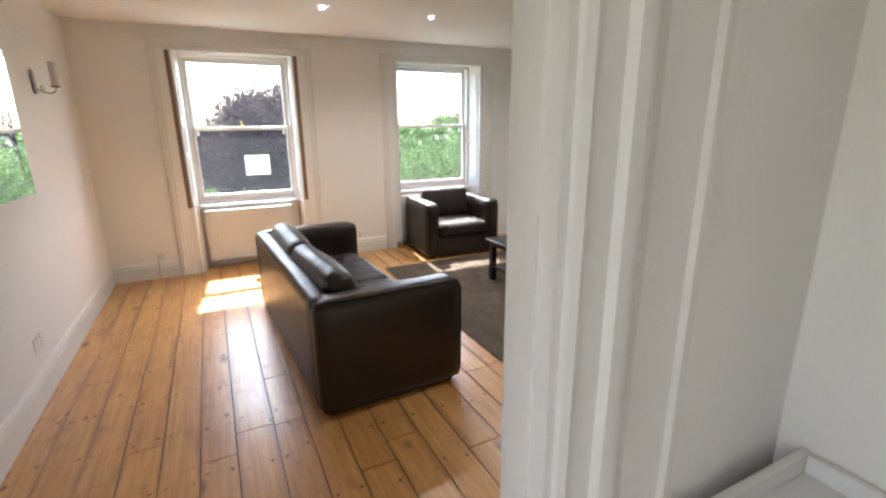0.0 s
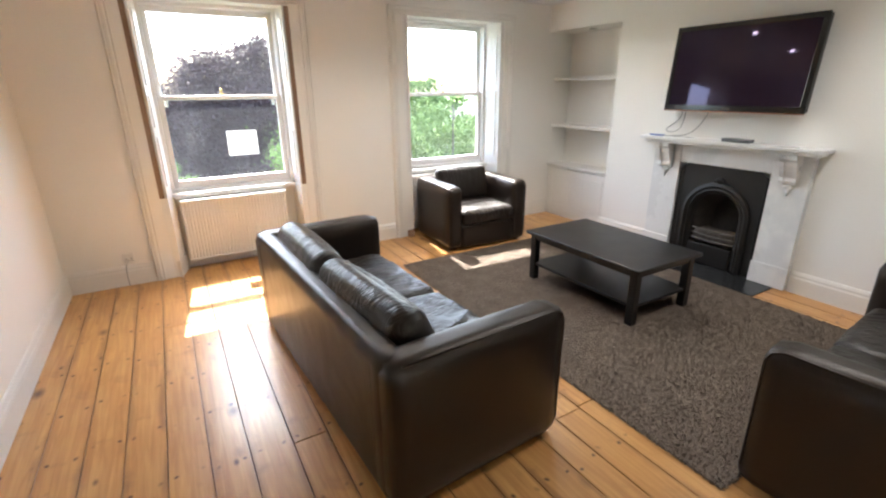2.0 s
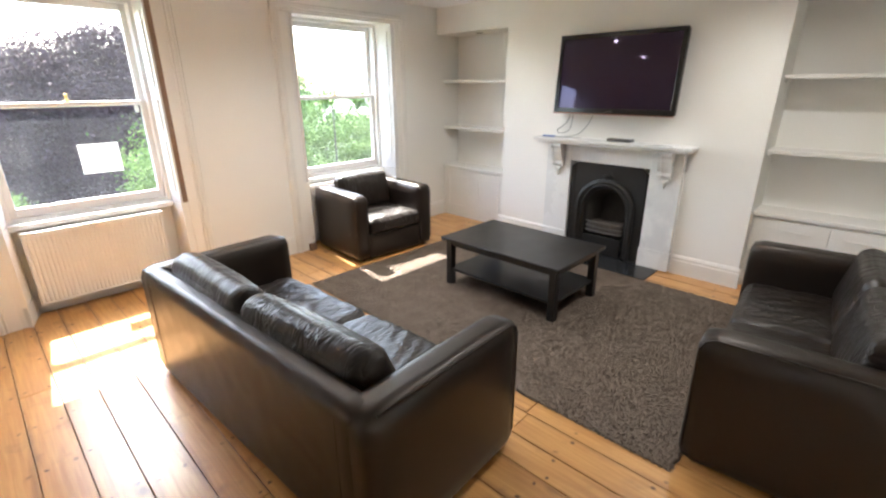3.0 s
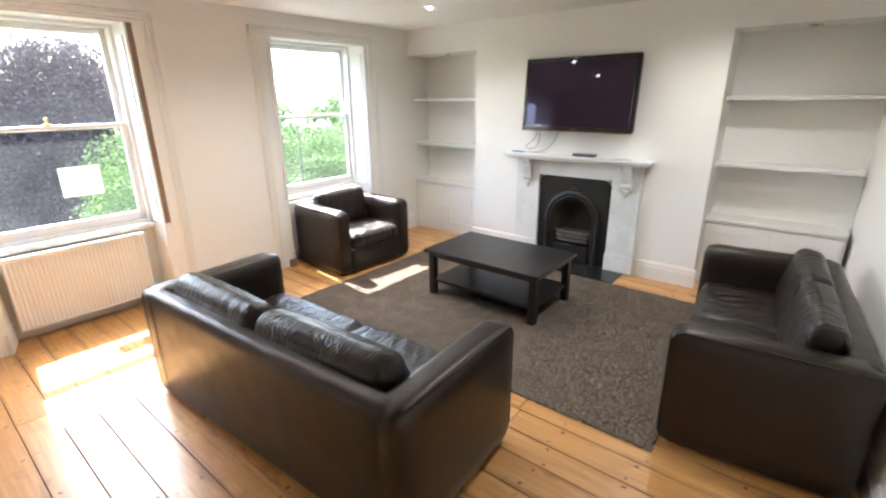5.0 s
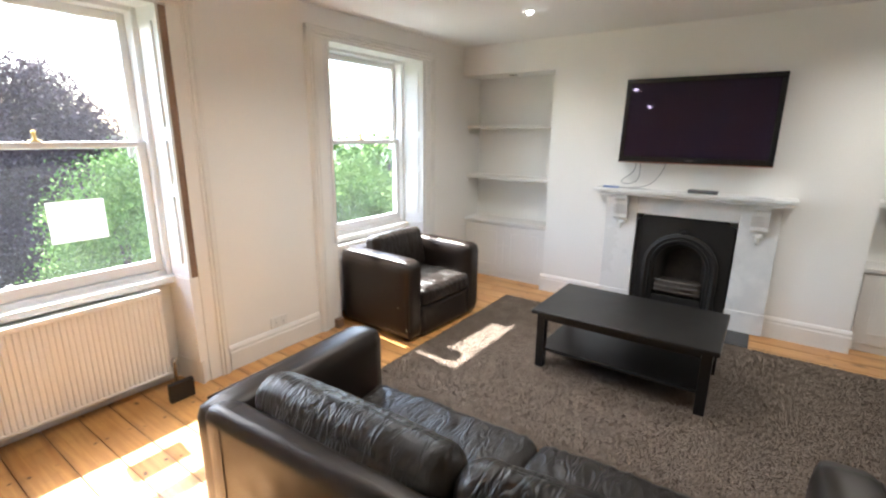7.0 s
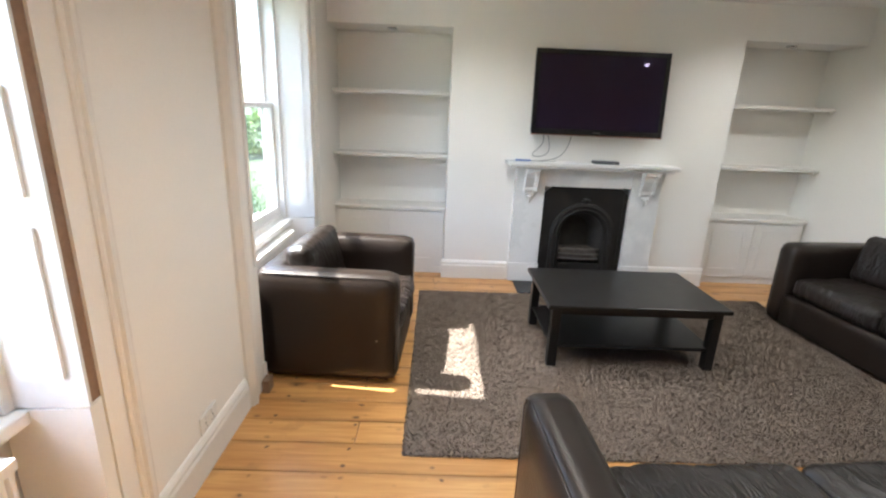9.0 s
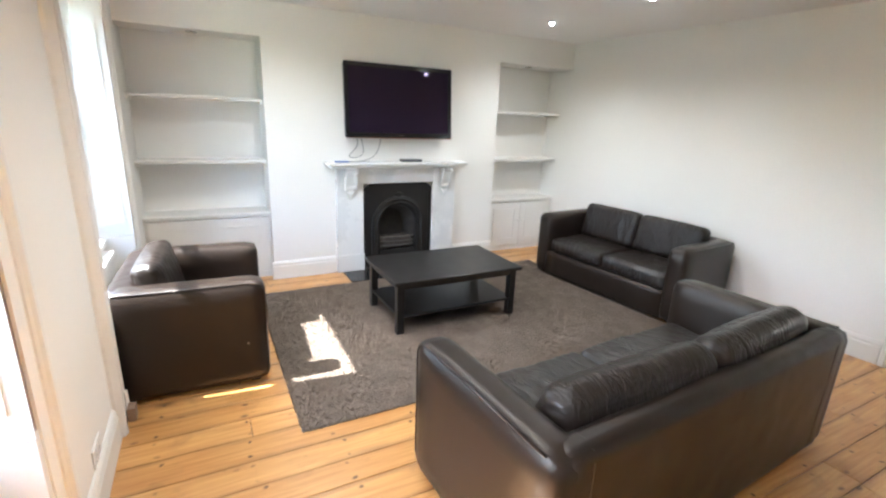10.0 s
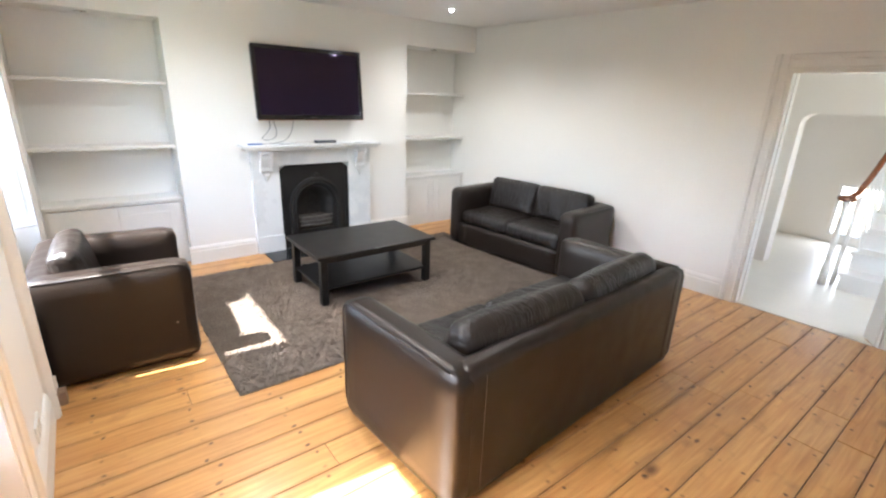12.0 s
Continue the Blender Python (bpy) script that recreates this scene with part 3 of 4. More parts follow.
# ---- windows ----
def window(name, w, edge):
    win = thing(name, "white painted timber sash window with folded shutters, bright daylight behind", "window", "sash windows", "structure")
    x0, x1, g0, g1 = w["x0"], w["x1"], w["g0"], w["g1"]
    yf = YW - 0.030
    # box frame
    fo = 0.045
    part("window_frame", B((g0 - fo - 0.05, 5.15, SILL, g0 - fo, 5.285, OTOP + 0.01), (g1 + fo, 5.15, SILL, g1 + fo + 0.05, 5.285, OTOP + 0.01), (g0 - fo, 5.15, 2.345, g1 + fo, 5.285, OTOP + 0.01), (g0 - fo - 0.03, 5.17, SILL - 0.03, g1 + fo + 0.03, 5.38, SILL + 0.035), bevel=0.004), GLOSS, win)

    def sash(nm, z0, z1, y, bot, top):
        s = part(nm, B((g0 - fo, y, z0, g0, y + 0.04, z1), (g1, y, z0, g1 + fo, y + 0.04, z1), (g0, y, z0, g1, y + 0.04, z0 + bot), (g0, y, z1 - top, g1, y + 0.04, z1), bevel=0.006), GLOSS, win)
        p = part("pane", B((g0 - 0.004, y + 0.018, z0 + bot - 0.004, g1 + 0.004, y + 0.022, z1 - top + 0.004)), GLASS, s, "clear window pane")
        p.visible_shadow = False
        return s
    lower = sash("lower_sash", SILL + 0.036, 1.615, 5.19, 0.07, 0.035)
    sash("upper_sash", 1.575, 2.344, 5.235, 0.035, 0.05)
    for x in (g0 + 0.02, g1 - 0.02):
        part("sash_horn", soft_box((0.03, 0.03, 0.07), 0.012, cuts=3, m=pose(x, 5.255, 1.55)), GLOSS, win)
    mid = (g0 + g1) / 2
    part("sash_fastener", lathe(bmesh.new(), [(0.03, 0), (0.028, 0.008), (0.01, 0.014), (0.008, 0.04), (0.014, 0.05), (0.004, 0.06)], (mid, 5.21, 1.615)), BRASS, win, "brass sash fastener", True)
    # sill board
    part("window_sill", B((x0 + 0.002, YW + 0.13, SILL - 0.045, x1 - 0.002, 5.19, SILL), bevel=0.008), GLOSS, win)
    # folded shutters in the splayed reveals
    for s, xa, xb_ in ((1, x0, g0 - fo - 0.03), (-1, x1, g1 + fo + 0.03)):
        bm = bmesh.new()
        p = prism([(xa, yf), (xb_, 5.155), (xb_ - s * 0.018, 5.17), (xa - s * 0.018, yf + 0.006)], SILL + 0.003, OTOP)
        sh = part("shutter", p, GLOSS, win, "white panelled shutter folded into the reveal")
        d = Vector((xb_ - xa, 5.155 - yf, 0))
        n = Vector((d.y, -d.x, 0)).normalized() * s
        n = n if n.x * s > 0 else -n
        for z0, z1 in ((SILL + 0.1, 1.28), (1.36, 1.62), (1.70, OTOP - 0.1)):
            pts = []
            for u in (0.22, 0.78):
                pts.append(Vector((xa, yf, 0)) + d * u)
            a, b = pts
            q = prism([(a.x, a.y), (b.x, b.y), (b.x + n.x * 0.011, b.y + n.y * 0.011), (a.x + n.x * 0.011, a.y + n.y * 0.011)], z0, z1)
            part("panel", q, GLOSS, sh)
        part("shutter_edge", B((min(xa - s * 0.022, xa - s * 0.062), YW - 0.016, SILL, max(xa - s * 0.022, xa - s * 0.062), YW + 0.02, OTOP - 0.01)), edge, win, "narrow edge of the folded shutter leaf")
        # plaster cheeks beneath the shutters
        part("reveal_cheek", prism([(xa, yf + 0.002), (xb_ + s * 0.01, 5.18), (xb_ - s * 0.05, 5.19), (xa - s * 0.06, yf + 0.01)], 0.0, SILL - 0.002), WALL, win)
        part("cheek_plinth", prism([(xa - s * 0.005, yf - 0.012), (xb_ + s * 0.022, 5.18), (xb_, 5.19), (xa - s * 0.03, yf)], 0.0, 0.16), SATIN, win)
        # flat lining and moulded architrave
        e0, e1 = xa - s * 0.062, xa - s * 0.14
        part("lining", B((min(e0, e1), yf + 0.004, 0, max(e0, e1), YW + 0.01, OTOP + 0.004)), WALL, win)
        pr = [(0, 0), (0.034, 0), (0.040, 0.006), (0.034, 0.016), (0.034, 0.022), (0.046, 0.028), (0.046, 0.046), (0.036, 0.052), (0.040, 0.062), (0.018, 0.075), (0, 0.075)]
        part("architrave", prism([(e1 - s * b, YW - a) for a, b in pr], 0.0, OTOP + 0.08), SATIN, win)
    e0, e1 = x0 - 0.14, x1 + 0.14
    bm = bmesh.new()
    pr = [(0, 0), (0.034, 0), (0.040, 0.006), (0.034, 0.016), (0.034, 0.022), (0.046, 0.028), (0.046, 0.046), (0.036, 0.052), (0.040, 0.062), (0.018, 0.075), (0, 0.075)]
    r = [[bm.verts.new((x, YW - a, OTOP + 0.005 + b)) for a, b in pr] for x in (e0 - 0.075, e1 + 0.075)]
    for i in range(len(pr)):
        bm.faces.new((r[0][i], r[0][(i + 1) % len(pr)], r[1][(i + 1) % len(pr)], r[1][i]))
    bm.faces.new(r[0][::-1]), bm.faces.new(r[1])
    part("architrave", bm, SATIN, win)
    part("soffit", B((x0 + 0.001, yf, OTOP - 0.012, x1 - 0.001, 5.15, OTOP + 0.004)), GLOSS, win)
    return win


window("window_1", W1, BROWNWOOD)
window("window_2", W2, GLOSS)


# ---- landing beyond the doorway ----
structure("landing_floor", B((-1.2, -3.6, -0.12, 3.3, -0.155, -0.002)), HALLFLOOR, "white painted landing floor")
structure("landing_floor_edge", B((1.66, -0.155, -0.12, 2.66, -0.06, -0.003)), HALLFLOOR)
structure("landing_ceiling", B((-1.2, -3.6, CZ + 0.3, 3.3, -0.15, CZ + 0.4)), CEIL)
structure("landing_wall_east", B((2.66, -3.6, -0.1, 2.8, 0.0, CZ + 0.3)), HALLWALL)
structure("landing_wall_west", B((-1.2, -3.6, -0.1, -1.06, -1.5, CZ + 0.3), (-1.2, -0.4, -0.1, -1.06, -0.15, CZ + 0.3), (-1.2, -1.5, -0.1, -1.06, -0.4, 0.85), (-1.2, -1.5, 2.15, -1.06, -0.4, CZ + 0.3)), HALLWALL)
# window added out of view, as an opening for the landing's fill lamp
sw = thing("unseen_window", "unseen white framed window added to brighten the landing", "window", kind="structure")
part("window_frame", B((-1.16, -1.5, 0.85, -1.10, -1.45, 2.15), (-1.16, -0.45, 0.85, -1.10, -0.4, 2.15), (-1.16, -1.45, 0.85, -1.10, -0.45, 0.9), (-1.16, -1.45, 2.1, -1.10, -0.45, 2.15), (-1.15, -1.45, 1.48, -1.11, -0.45, 1.52)), GLOSS, sw)
p = part("pane", B((-1.132, -1.45, 0.9, -1.128, -0.45, 2.1)), GLASS, sw)
p.visible_shadow = False
structure("landing_wall_north", B((-1.06, -0.29, CZ, 2.66, -0.15, CZ + 0.3), (-1.06, -0.29, -0.1, -0.15, -0.15, CZ + 0.3)), HALLWALL)
# far wall with a round-cornered opening towards the stair window
bm = bmesh.new()
AX, ATOP, AR = 1.96, 1.70, 0.12
poly = [(2.66, 0.0), (2.66, 2.91), (-1.06, 2.91), (-1.06, ATOP)]
poly += [(AX - AR + AR * math.sin(a), ATOP - AR + AR * math.cos(a)) for a in [radians(q) for q in range(0, 91, 15)]]
poly += [(AX, 0.0)]
lo, hi = [[bm.verts.new((x, y, z)) for x, z in poly] for y in (-1.62, -1.80)]
for f in (bm.faces.new(lo), bm.faces.new(hi[::-1])):
    f.normal_update()
for i in range(len(poly)):
    bm.faces.new((lo[i], lo[(i + 1) % len(poly)], hi[(i + 1) % len(poly)], hi[i]))
bmesh.ops.triangulate(bm, faces=[f for f in bm.faces if len(f.verts) > 4])
structure("landing_arch_wall", bm, HALLWALL, "white wall with a round-cornered opening")
HX0, HX1, HZ0, HZ1 = 1.35, 1.83, 0.10, 0.80
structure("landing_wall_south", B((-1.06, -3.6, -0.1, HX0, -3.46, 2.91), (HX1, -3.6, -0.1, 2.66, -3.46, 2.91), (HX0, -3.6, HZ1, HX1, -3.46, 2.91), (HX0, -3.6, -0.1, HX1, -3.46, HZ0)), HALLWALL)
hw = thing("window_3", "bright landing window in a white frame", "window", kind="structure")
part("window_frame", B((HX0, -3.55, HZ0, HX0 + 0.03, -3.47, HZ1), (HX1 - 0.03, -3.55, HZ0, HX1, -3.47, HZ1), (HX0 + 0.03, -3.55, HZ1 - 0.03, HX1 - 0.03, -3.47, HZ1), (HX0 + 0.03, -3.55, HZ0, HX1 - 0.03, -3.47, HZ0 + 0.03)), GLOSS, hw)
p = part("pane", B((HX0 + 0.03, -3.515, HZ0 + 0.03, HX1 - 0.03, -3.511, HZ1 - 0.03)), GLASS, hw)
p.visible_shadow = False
structure("boxed_ledge", B((2.12, -1.2, 0, 2.655, -0.17, 0.53), (2.09, -1.23, 0.53, 2.655, -0.17, 0.555)), SATIN, "white boxed-in ledge on the landing")
structure("trim", B((2.10, -0.192, 0.556, 2.655, -0.165, 0.62), (2.63, -1.2, 0.556, 2.655, -0.193, 0.62), bevel=0.004), SATIN, "white upstand along the boxed ledge")
stair = thing("staircase", "white painted stair rising from the landing with a mahogany handrail", "staircase", at=pose(0.16, 0, 0))
for i in range(9):
    y1 = -1.28 - 0.24 * i
    part("step", B((0.0, y1 - 0.27, 0.18 * i, 1.02, y1, 0.18 * i + 0.15), (0.0, y1 - 0.27, 0.18 * i + 0.15, 1.04, y1 + 0.02, 0.18 * i + 0.18), bevel=0.004), SATIN, stair)
part("newel_post", lathe(bmesh.new(), [(0.035, 0), (0.035, 0.2), (0.022, 0.24), (0.028, 0.55), (0.02, 0.8), (0.032, 0.86), (0.03, 0.9)], (1.16, -1.33, 0.0)), SATIN, stair, "", True)
rail = [(1.16 - 0.05 * math.cos(a) - 0.0, -1.30 - 0.05 * math.sin(a), 0.915) for a in [radians(q) for q in range(0, 271, 45)]]
rail += [(1.16, -1.40, 0.915), (1.13, -1.52, 0.95), (1.10, -1.7, 1.10), (1.07, -2.0, 1.36), (1.05, -2.6, 1.82), (1.05, -3.3, 2.34)]
part("handrail", tube(bmesh.new(), rail, 0.028, 10), MAHOGANY, stair, "dark polished mahogany handrail", True)
for i in range(8):
    y1 = -1.40 - 0.24 * i
    for dy in (0.0, 0.12):
        zt = 0.93 + max(0, (-(y1 - dy) - 1.5)) * 0.78
        part("baluster", tube(bmesh.new(), [(1.0 if i else 1.1, y1 - dy, 0.18 * i + 0.16 if i else 0), (1.09, y1 - dy, zt)], 0.011, 6), SATIN, stair)

# ---- alcoves ----
for name, y0, y1, dv in (("north", A1[0], YW, 4.44), ("south", 0.235, A2[1], 0.75)):
    cup = thing("alcove_cupboard", "low white built-in alcove cupboard with two panelled doors", "cupboard", "alcove cupboards")
    fx = 5.40
    part("body", B((fx + 0.022, y0 + 0.002, 0.0, XA - 0.002, y1 - 0.002, 0.655)), SATIN, cup)
    part("plinth", B((fx + 0.012, y0 + 0.002, 0.0, fx + 0.021, y1 - 0.002, 0.06)), SATIN, cup)
    part("top", B((fx - 0.012, y0 + 0.001, 0.657, XA - 0.001, y1 - 0.001, 0.690), bevel=0.004), SATIN, cup)
    for a, b, k in ((y0 + 0.03, dv - 0.002, 1), (dv + 0.002, y1 - 0.03, -1)):
        d = part("door", B((fx, a, 0.065, fx + 0.02, b, 0.64), bevel=0.002), SATIN, cup)
        m_ = 0.085
        part("panel_moulding", B((fx - 0.007, a + m_, 0.15, fx, a + m_ + 0.014, 0.56), (fx - 0.007, b - m_ - 0.014, 0.15, fx, b - m_, 0.56), (fx - 0.007, a + m_ + 0.014, 0.15, fx, b - m_ - 0.014, 0.164), (fx - 0.007, a + m_ + 0.014, 0.546, fx, b - m_ - 0.014, 0.56)), SATIN, d)
        ky = b - 0.035 if k > 0 else a + 0.035
        part("knob", soft_box((0.02, 0.022, 0.022), 0.009, cuts=3, m=pose(fx - 0.011, ky, 0.40)), SATIN, d, "", True)
    for z in (1.20, 1.775):
        s = tagged(part("shelf", B((5.415, y0 + 0.001, z - 0.03, XA - 0.001, y1 - 0.001, z), bevel=0.003), SATIN), "white painted fixed alcove shelf, empty", "shelf", "alcove shelves")
        part("bearer", B((5.45, y0 + 0.001, z - 0.055, XA - 0.002, y0 + 0.02, z - 0.031)), SATIN, s)
        part("bearer", B((5.45, y1 - 0.02, z - 0.055, XA - 0.002, y1 - 0.001, z - 0.031)), SATIN, s)
    lt = thing("alcove_light", "small recessed light in the alcove head", "light", "alcove lights")
    part("rim", lathe(bmesh.new(), [(0.045, -0.012), (0.045, 0.0)], (5.47, (y0 + y1) / 2, AH)), CHROME, lt, "", True)
tagged(part("door_catch", soft_box((0.03, 0.05, 0.025), 0.01, cuts=3, m=pose(5.55, 4.72, 0.7035)), PLASTIC), "small white plastic fitting lying on the cupboard top", "fitting")

# ---- fireplace ----
FY0, FY1, FYM = 1.85, 3.24, 2.545
fire = thing("fireplace", "white marble chimneypiece with a black arched cast-iron insert", "fireplace")
for y0, y1 in ((2.955, FY1), (FY0, 2.135)):
    leg = part("pilaster", B((5.235, y0, 0.02, XB - 0.001, y1, 1.13), bevel=0.004), MARBLE, fire)
    part("plinth_block", B((5.222, y0 - 0.006, 0.012, 5.2345, y1 + 0.006, 0.20), bevel=0.003), MARBLE, leg)
    yc = (y0 + y1) / 2
    # scrolled corbel with a hanging leaf
    prof = [(0, 1.135), (0.105, 1.135), (0.108, 1.105), (0.085, 1.085), (0.082, 1.05), (0.062, 1.0), (0.04, 0.955), (0.045, 0.925), (0.03, 0.90), (0, 0.90)]
    bm = bmesh.new()
    for ya, yb2, sh in ((yc - 0.062, yc - 0.03, 0.0), (yc - 0.03, yc + 0.03, 0.012), (yc + 0.03, yc + 0.062, 0.0)):
        r = [[bm.verts.new((5.2345 - max(0, u - sh), y, z)) for u, z in prof] for y in (ya, yb2)]
        for i in range(len(prof)):
            bm.faces.new((r[0][i], r[0][(i + 1) % len(prof)], r[1][(i + 1) % len(prof)], r[1][i]))
        bm.faces.new(r[0]), bm.faces.new(r[1][::-1])
    part("corbel", bm, MARBLE, fire, "carved marble scroll corbel")
    bm = bmesh.new()
    for dy, top, low in ((-0.02, 0.895, 0.845), (0.0, 0.90, 0.80), (0.02, 0.895, 0.845)):
        tube(bm, [(5.234, yc + dy, top), (5.226, yc + dy * 1.2, (top + low) / 2), (5.230, yc + dy * 0.7, low + 0.012), (5.233, yc + dy * 0.4, low)], [0.014, 0.018, 0.010, 0.003], 8)
    part("leaf_drop", bm, MARBLE, fire, "carved leaf below the corbel", True)
part("frieze", B((5.24, 2.1355, 0.965, XB - 0.001, 2.9545, 1.13), bevel=0.003), MARBLE, fire)
part("mantel_shelf", B((5.10, 1.765, 1.165, XB - 0.001, 3.345, 1.197), (5.125, 1.80, 1.137, XB - 0.001, 3.31, 1.165), bevel=0.006), MARBLE, fire)
# insert plate with the arch cut out
bm = bmesh.new()


def arch(rad, top_c, base, k=20):
    return [(FYM - rad, base)] + [(FYM - rad * math.cos(math.pi * i / k), top_c + rad * math.sin(math.pi * i / k)) for i in range(k + 1)] + [(FYM + rad, base)]


def ring(bm, a, xa, b, xb2):
    va, vb = [bm.verts.new((xa, y, z)) for y, z in a], [bm.verts.new((xb2, y, z)) for y, z in b]
    for i in range(len(a) - 1):
        bm.faces.new((va[i], va[i + 1], vb[i + 1], vb[i]))


inner = arch(0.30, 0.50, 0.02)
rect = [(2.1375, 0.02)]
k = 20
for i in range(k + 1):
    a = math.pi * i / k
    dy, dz = -math.cos(a), math.sin(a)
    s = min(0.4065 / max(1e-6, abs(dy)), 0.463 / max(1e-6, dz))
    rect.append((FYM + dy * s, 0.50 + dz * s))
rect.append((2.9525, 0.02))
rect[0] = (FYM - 0.4065, 0.02)
rect[-1] = (FYM + 0.4065, 0.02)
ring(bm, rect, 5.262, inner, 5.262)
part("insert_plate", bm, IRON, fire, "black cast-iron plate")
bm = bmesh.new()
steps = [(0.315, 5.262), (0.315, 5.238), (0.285, 5.228), (0.262, 5.245), (0.25, 5.240), (0.238, 5.262), (0.215, 5.272), (0.205, 5.30)]
for (ra, xa), (rb, xb2) in zip(steps, steps[1:]):
    ring(bm, arch(ra, 0.50, 0.02), xa, arch(rb, 0.50, 0.02), xb2)
part("arch_moulding", bm, IRON, fire, "moulded iron arch", True)
bm = bmesh.new()
for q in range(5):
    a_ = radians(30 + 30 * q)
    tube(bm, [(5.245, FYM, 0.815), (5.238, FYM - 0.03 * math.cos(a_), 0.82 + 0.03 * math.sin(a_)), (5.25, FYM - 0.052 * math.cos(a_), 0.82 + 0.05 * math.sin(a_))], [0.008, 0.011, 0.003], 6)
part("crest", bm, IRON, fire, "small cast palmette on the arch", True)
for yy in (2.17, 2.92):
    part("raised_border", B((5.254, yy - 0.012, 0.03, 5.262, yy + 0.012, 0.93)), IRON, fire)
bm = bmesh.new()
ring(bm, arch(0.205, 0.50, 0.02), 5.30, arch(0.16, 0.47, 0.02), 5.55)
part("fireback", bm, SOOT, fire, "sooty firebrick throat")
bm = B((5.548, FYM - 0.17, 0.02, 5.56, FYM + 0.17, 0.66))
part("fireback", bm, SOOT, fire)
for z, bow in ((0.25, 0.02), (0.30, 0.03), (0.35, 0.02)):
    pts = [(5.285 - bow * math.sin(math.pi * i / 8), FYM - 0.20 + 0.4 * i / 8, z) for i in range(9)]
    part("grate_bar", tube(bmesh.new(), pts, 0.009, 6), STEEL, fire, "worn steel grate bar", True)
part("ash_pan_cover", B((5.25, FYM - 0.205, 0.02, 5.272, FYM + 0.205, 0.21), bevel=0.008), IRON, fire)
part("ash", soft_box((0.22, 0.38, 0.12), 0.04, cuts=10, wrinkle=0.025, freq=22, m=pose(5.40, FYM, 0.27)), ASH, fire, "grey ash and half-burnt coal", True)
tagged(part("hearth", B((4.905, 1.925, 0.001, 5.233, 3.19, 0.012), (5.233, 2.137, 0.001, 5.60, 2.953, 0.012), bevel=0.003), SLATE), "polished black slate hearth slab set in the floor", "hearth")

# ---- on the chimney breast ----
tv = thing("television", "black wall-mounted flat screen television, switched off", "television", at=pose(5.205, 2.563, 1.806, 0, 4.6, 0))
part("body", B((-0.012, -0.587, -0.355, 0.05, 0.587, 0.355), bevel=0.012), TVBLACK, tv)
part("bezel", B((-0.022, -0.592, 0.318, -0.0125, 0.592, 0.36), (-0.022, -0.592, -0.36, -0.0125, 0.592, -0.312), (-0.022, -0.592, -0.312, -0.0125, -0.552, 0.318), (-0.022, 0.552, -0.312, -0.0125, 0.592, 0.318), bevel=0.003), TVBLACK, tv)
part("screen", B((-0.0165, -0.552, -0.312, -0.0124, 0.552, 0.318)), SCREEN, tv, "dark violet-black screen glass")
part("badge", B((-0.0235, -0.03, -0.343, -0.0221, 0.03, -0.333)), STEEL, tv)
part("lower_trim", B((-0.0228, -0.592, -0.368, -0.010, 0.592, -0.3605)), mat("copper_trim", (0.25, 0.10, 0.05), 0.3, metal=0.6), tv, "thin copper-coloured trim")
part("wall_bracket", B((0.05, -0.2, -0.2, 0.083, 0.2, 0.2)), GREYPLASTIC, tv)
for nm, pts in (("a", [(5.25, 3.02, 1.45), (5.23, 3.00, 1.38), (5.20, 3.06, 1.31), (5.18, 3.13, 1.27), (5.19, 3.10, 1.235), (5.18, 2.99, 1.25), (5.19, 2.955, 1.32), (5.22, 2.97, 1.40), (5.25, 2.98, 1.455)]),
                ("b", [(5.25, 2.76, 1.45), (5.23, 2.77, 1.38), (5.20, 2.81, 1.30), (5.19, 2.87, 1.235), (5.18, 3.0, 1.203), (5.17, 3.14, 1.203), (5.17, 3.22, 1.204)])):
    cu = bpy.data.curves.new("television_cable", "CURVE")
    cu.dimensions, cu.bevel_depth, cu.resolution_u = "3D", 0.0042, 6
    sp = cu.splines.new("NURBS")
    sp.points.add(len(pts) - 1)
    for q, c in zip(sp.points, pts):
        q.co = (*c, 1)
    sp.use_endpoint_u, sp.order_u = True, 4
    cu.materials.append(CABLE)
    tagged(new("television_cable", cu), "thin grey cable hanging from the television to the mantel", "cable", "television cables")
tagged(part("set_top_box", B((5.14, 2.32, 1.198, 5.24, 2.545, 1.226), bevel=0.004), GREYPLASTIC), "small dark grey box lying on the mantel shelf", "media box")
tagged(part("remote_control", B((5.15, 3.13, 1.198, 5.19, 3.27, 1.214), bevel=0.004), BLUEPLASTIC), "small blue-grey remote lying on the mantel shelf", "remote control")


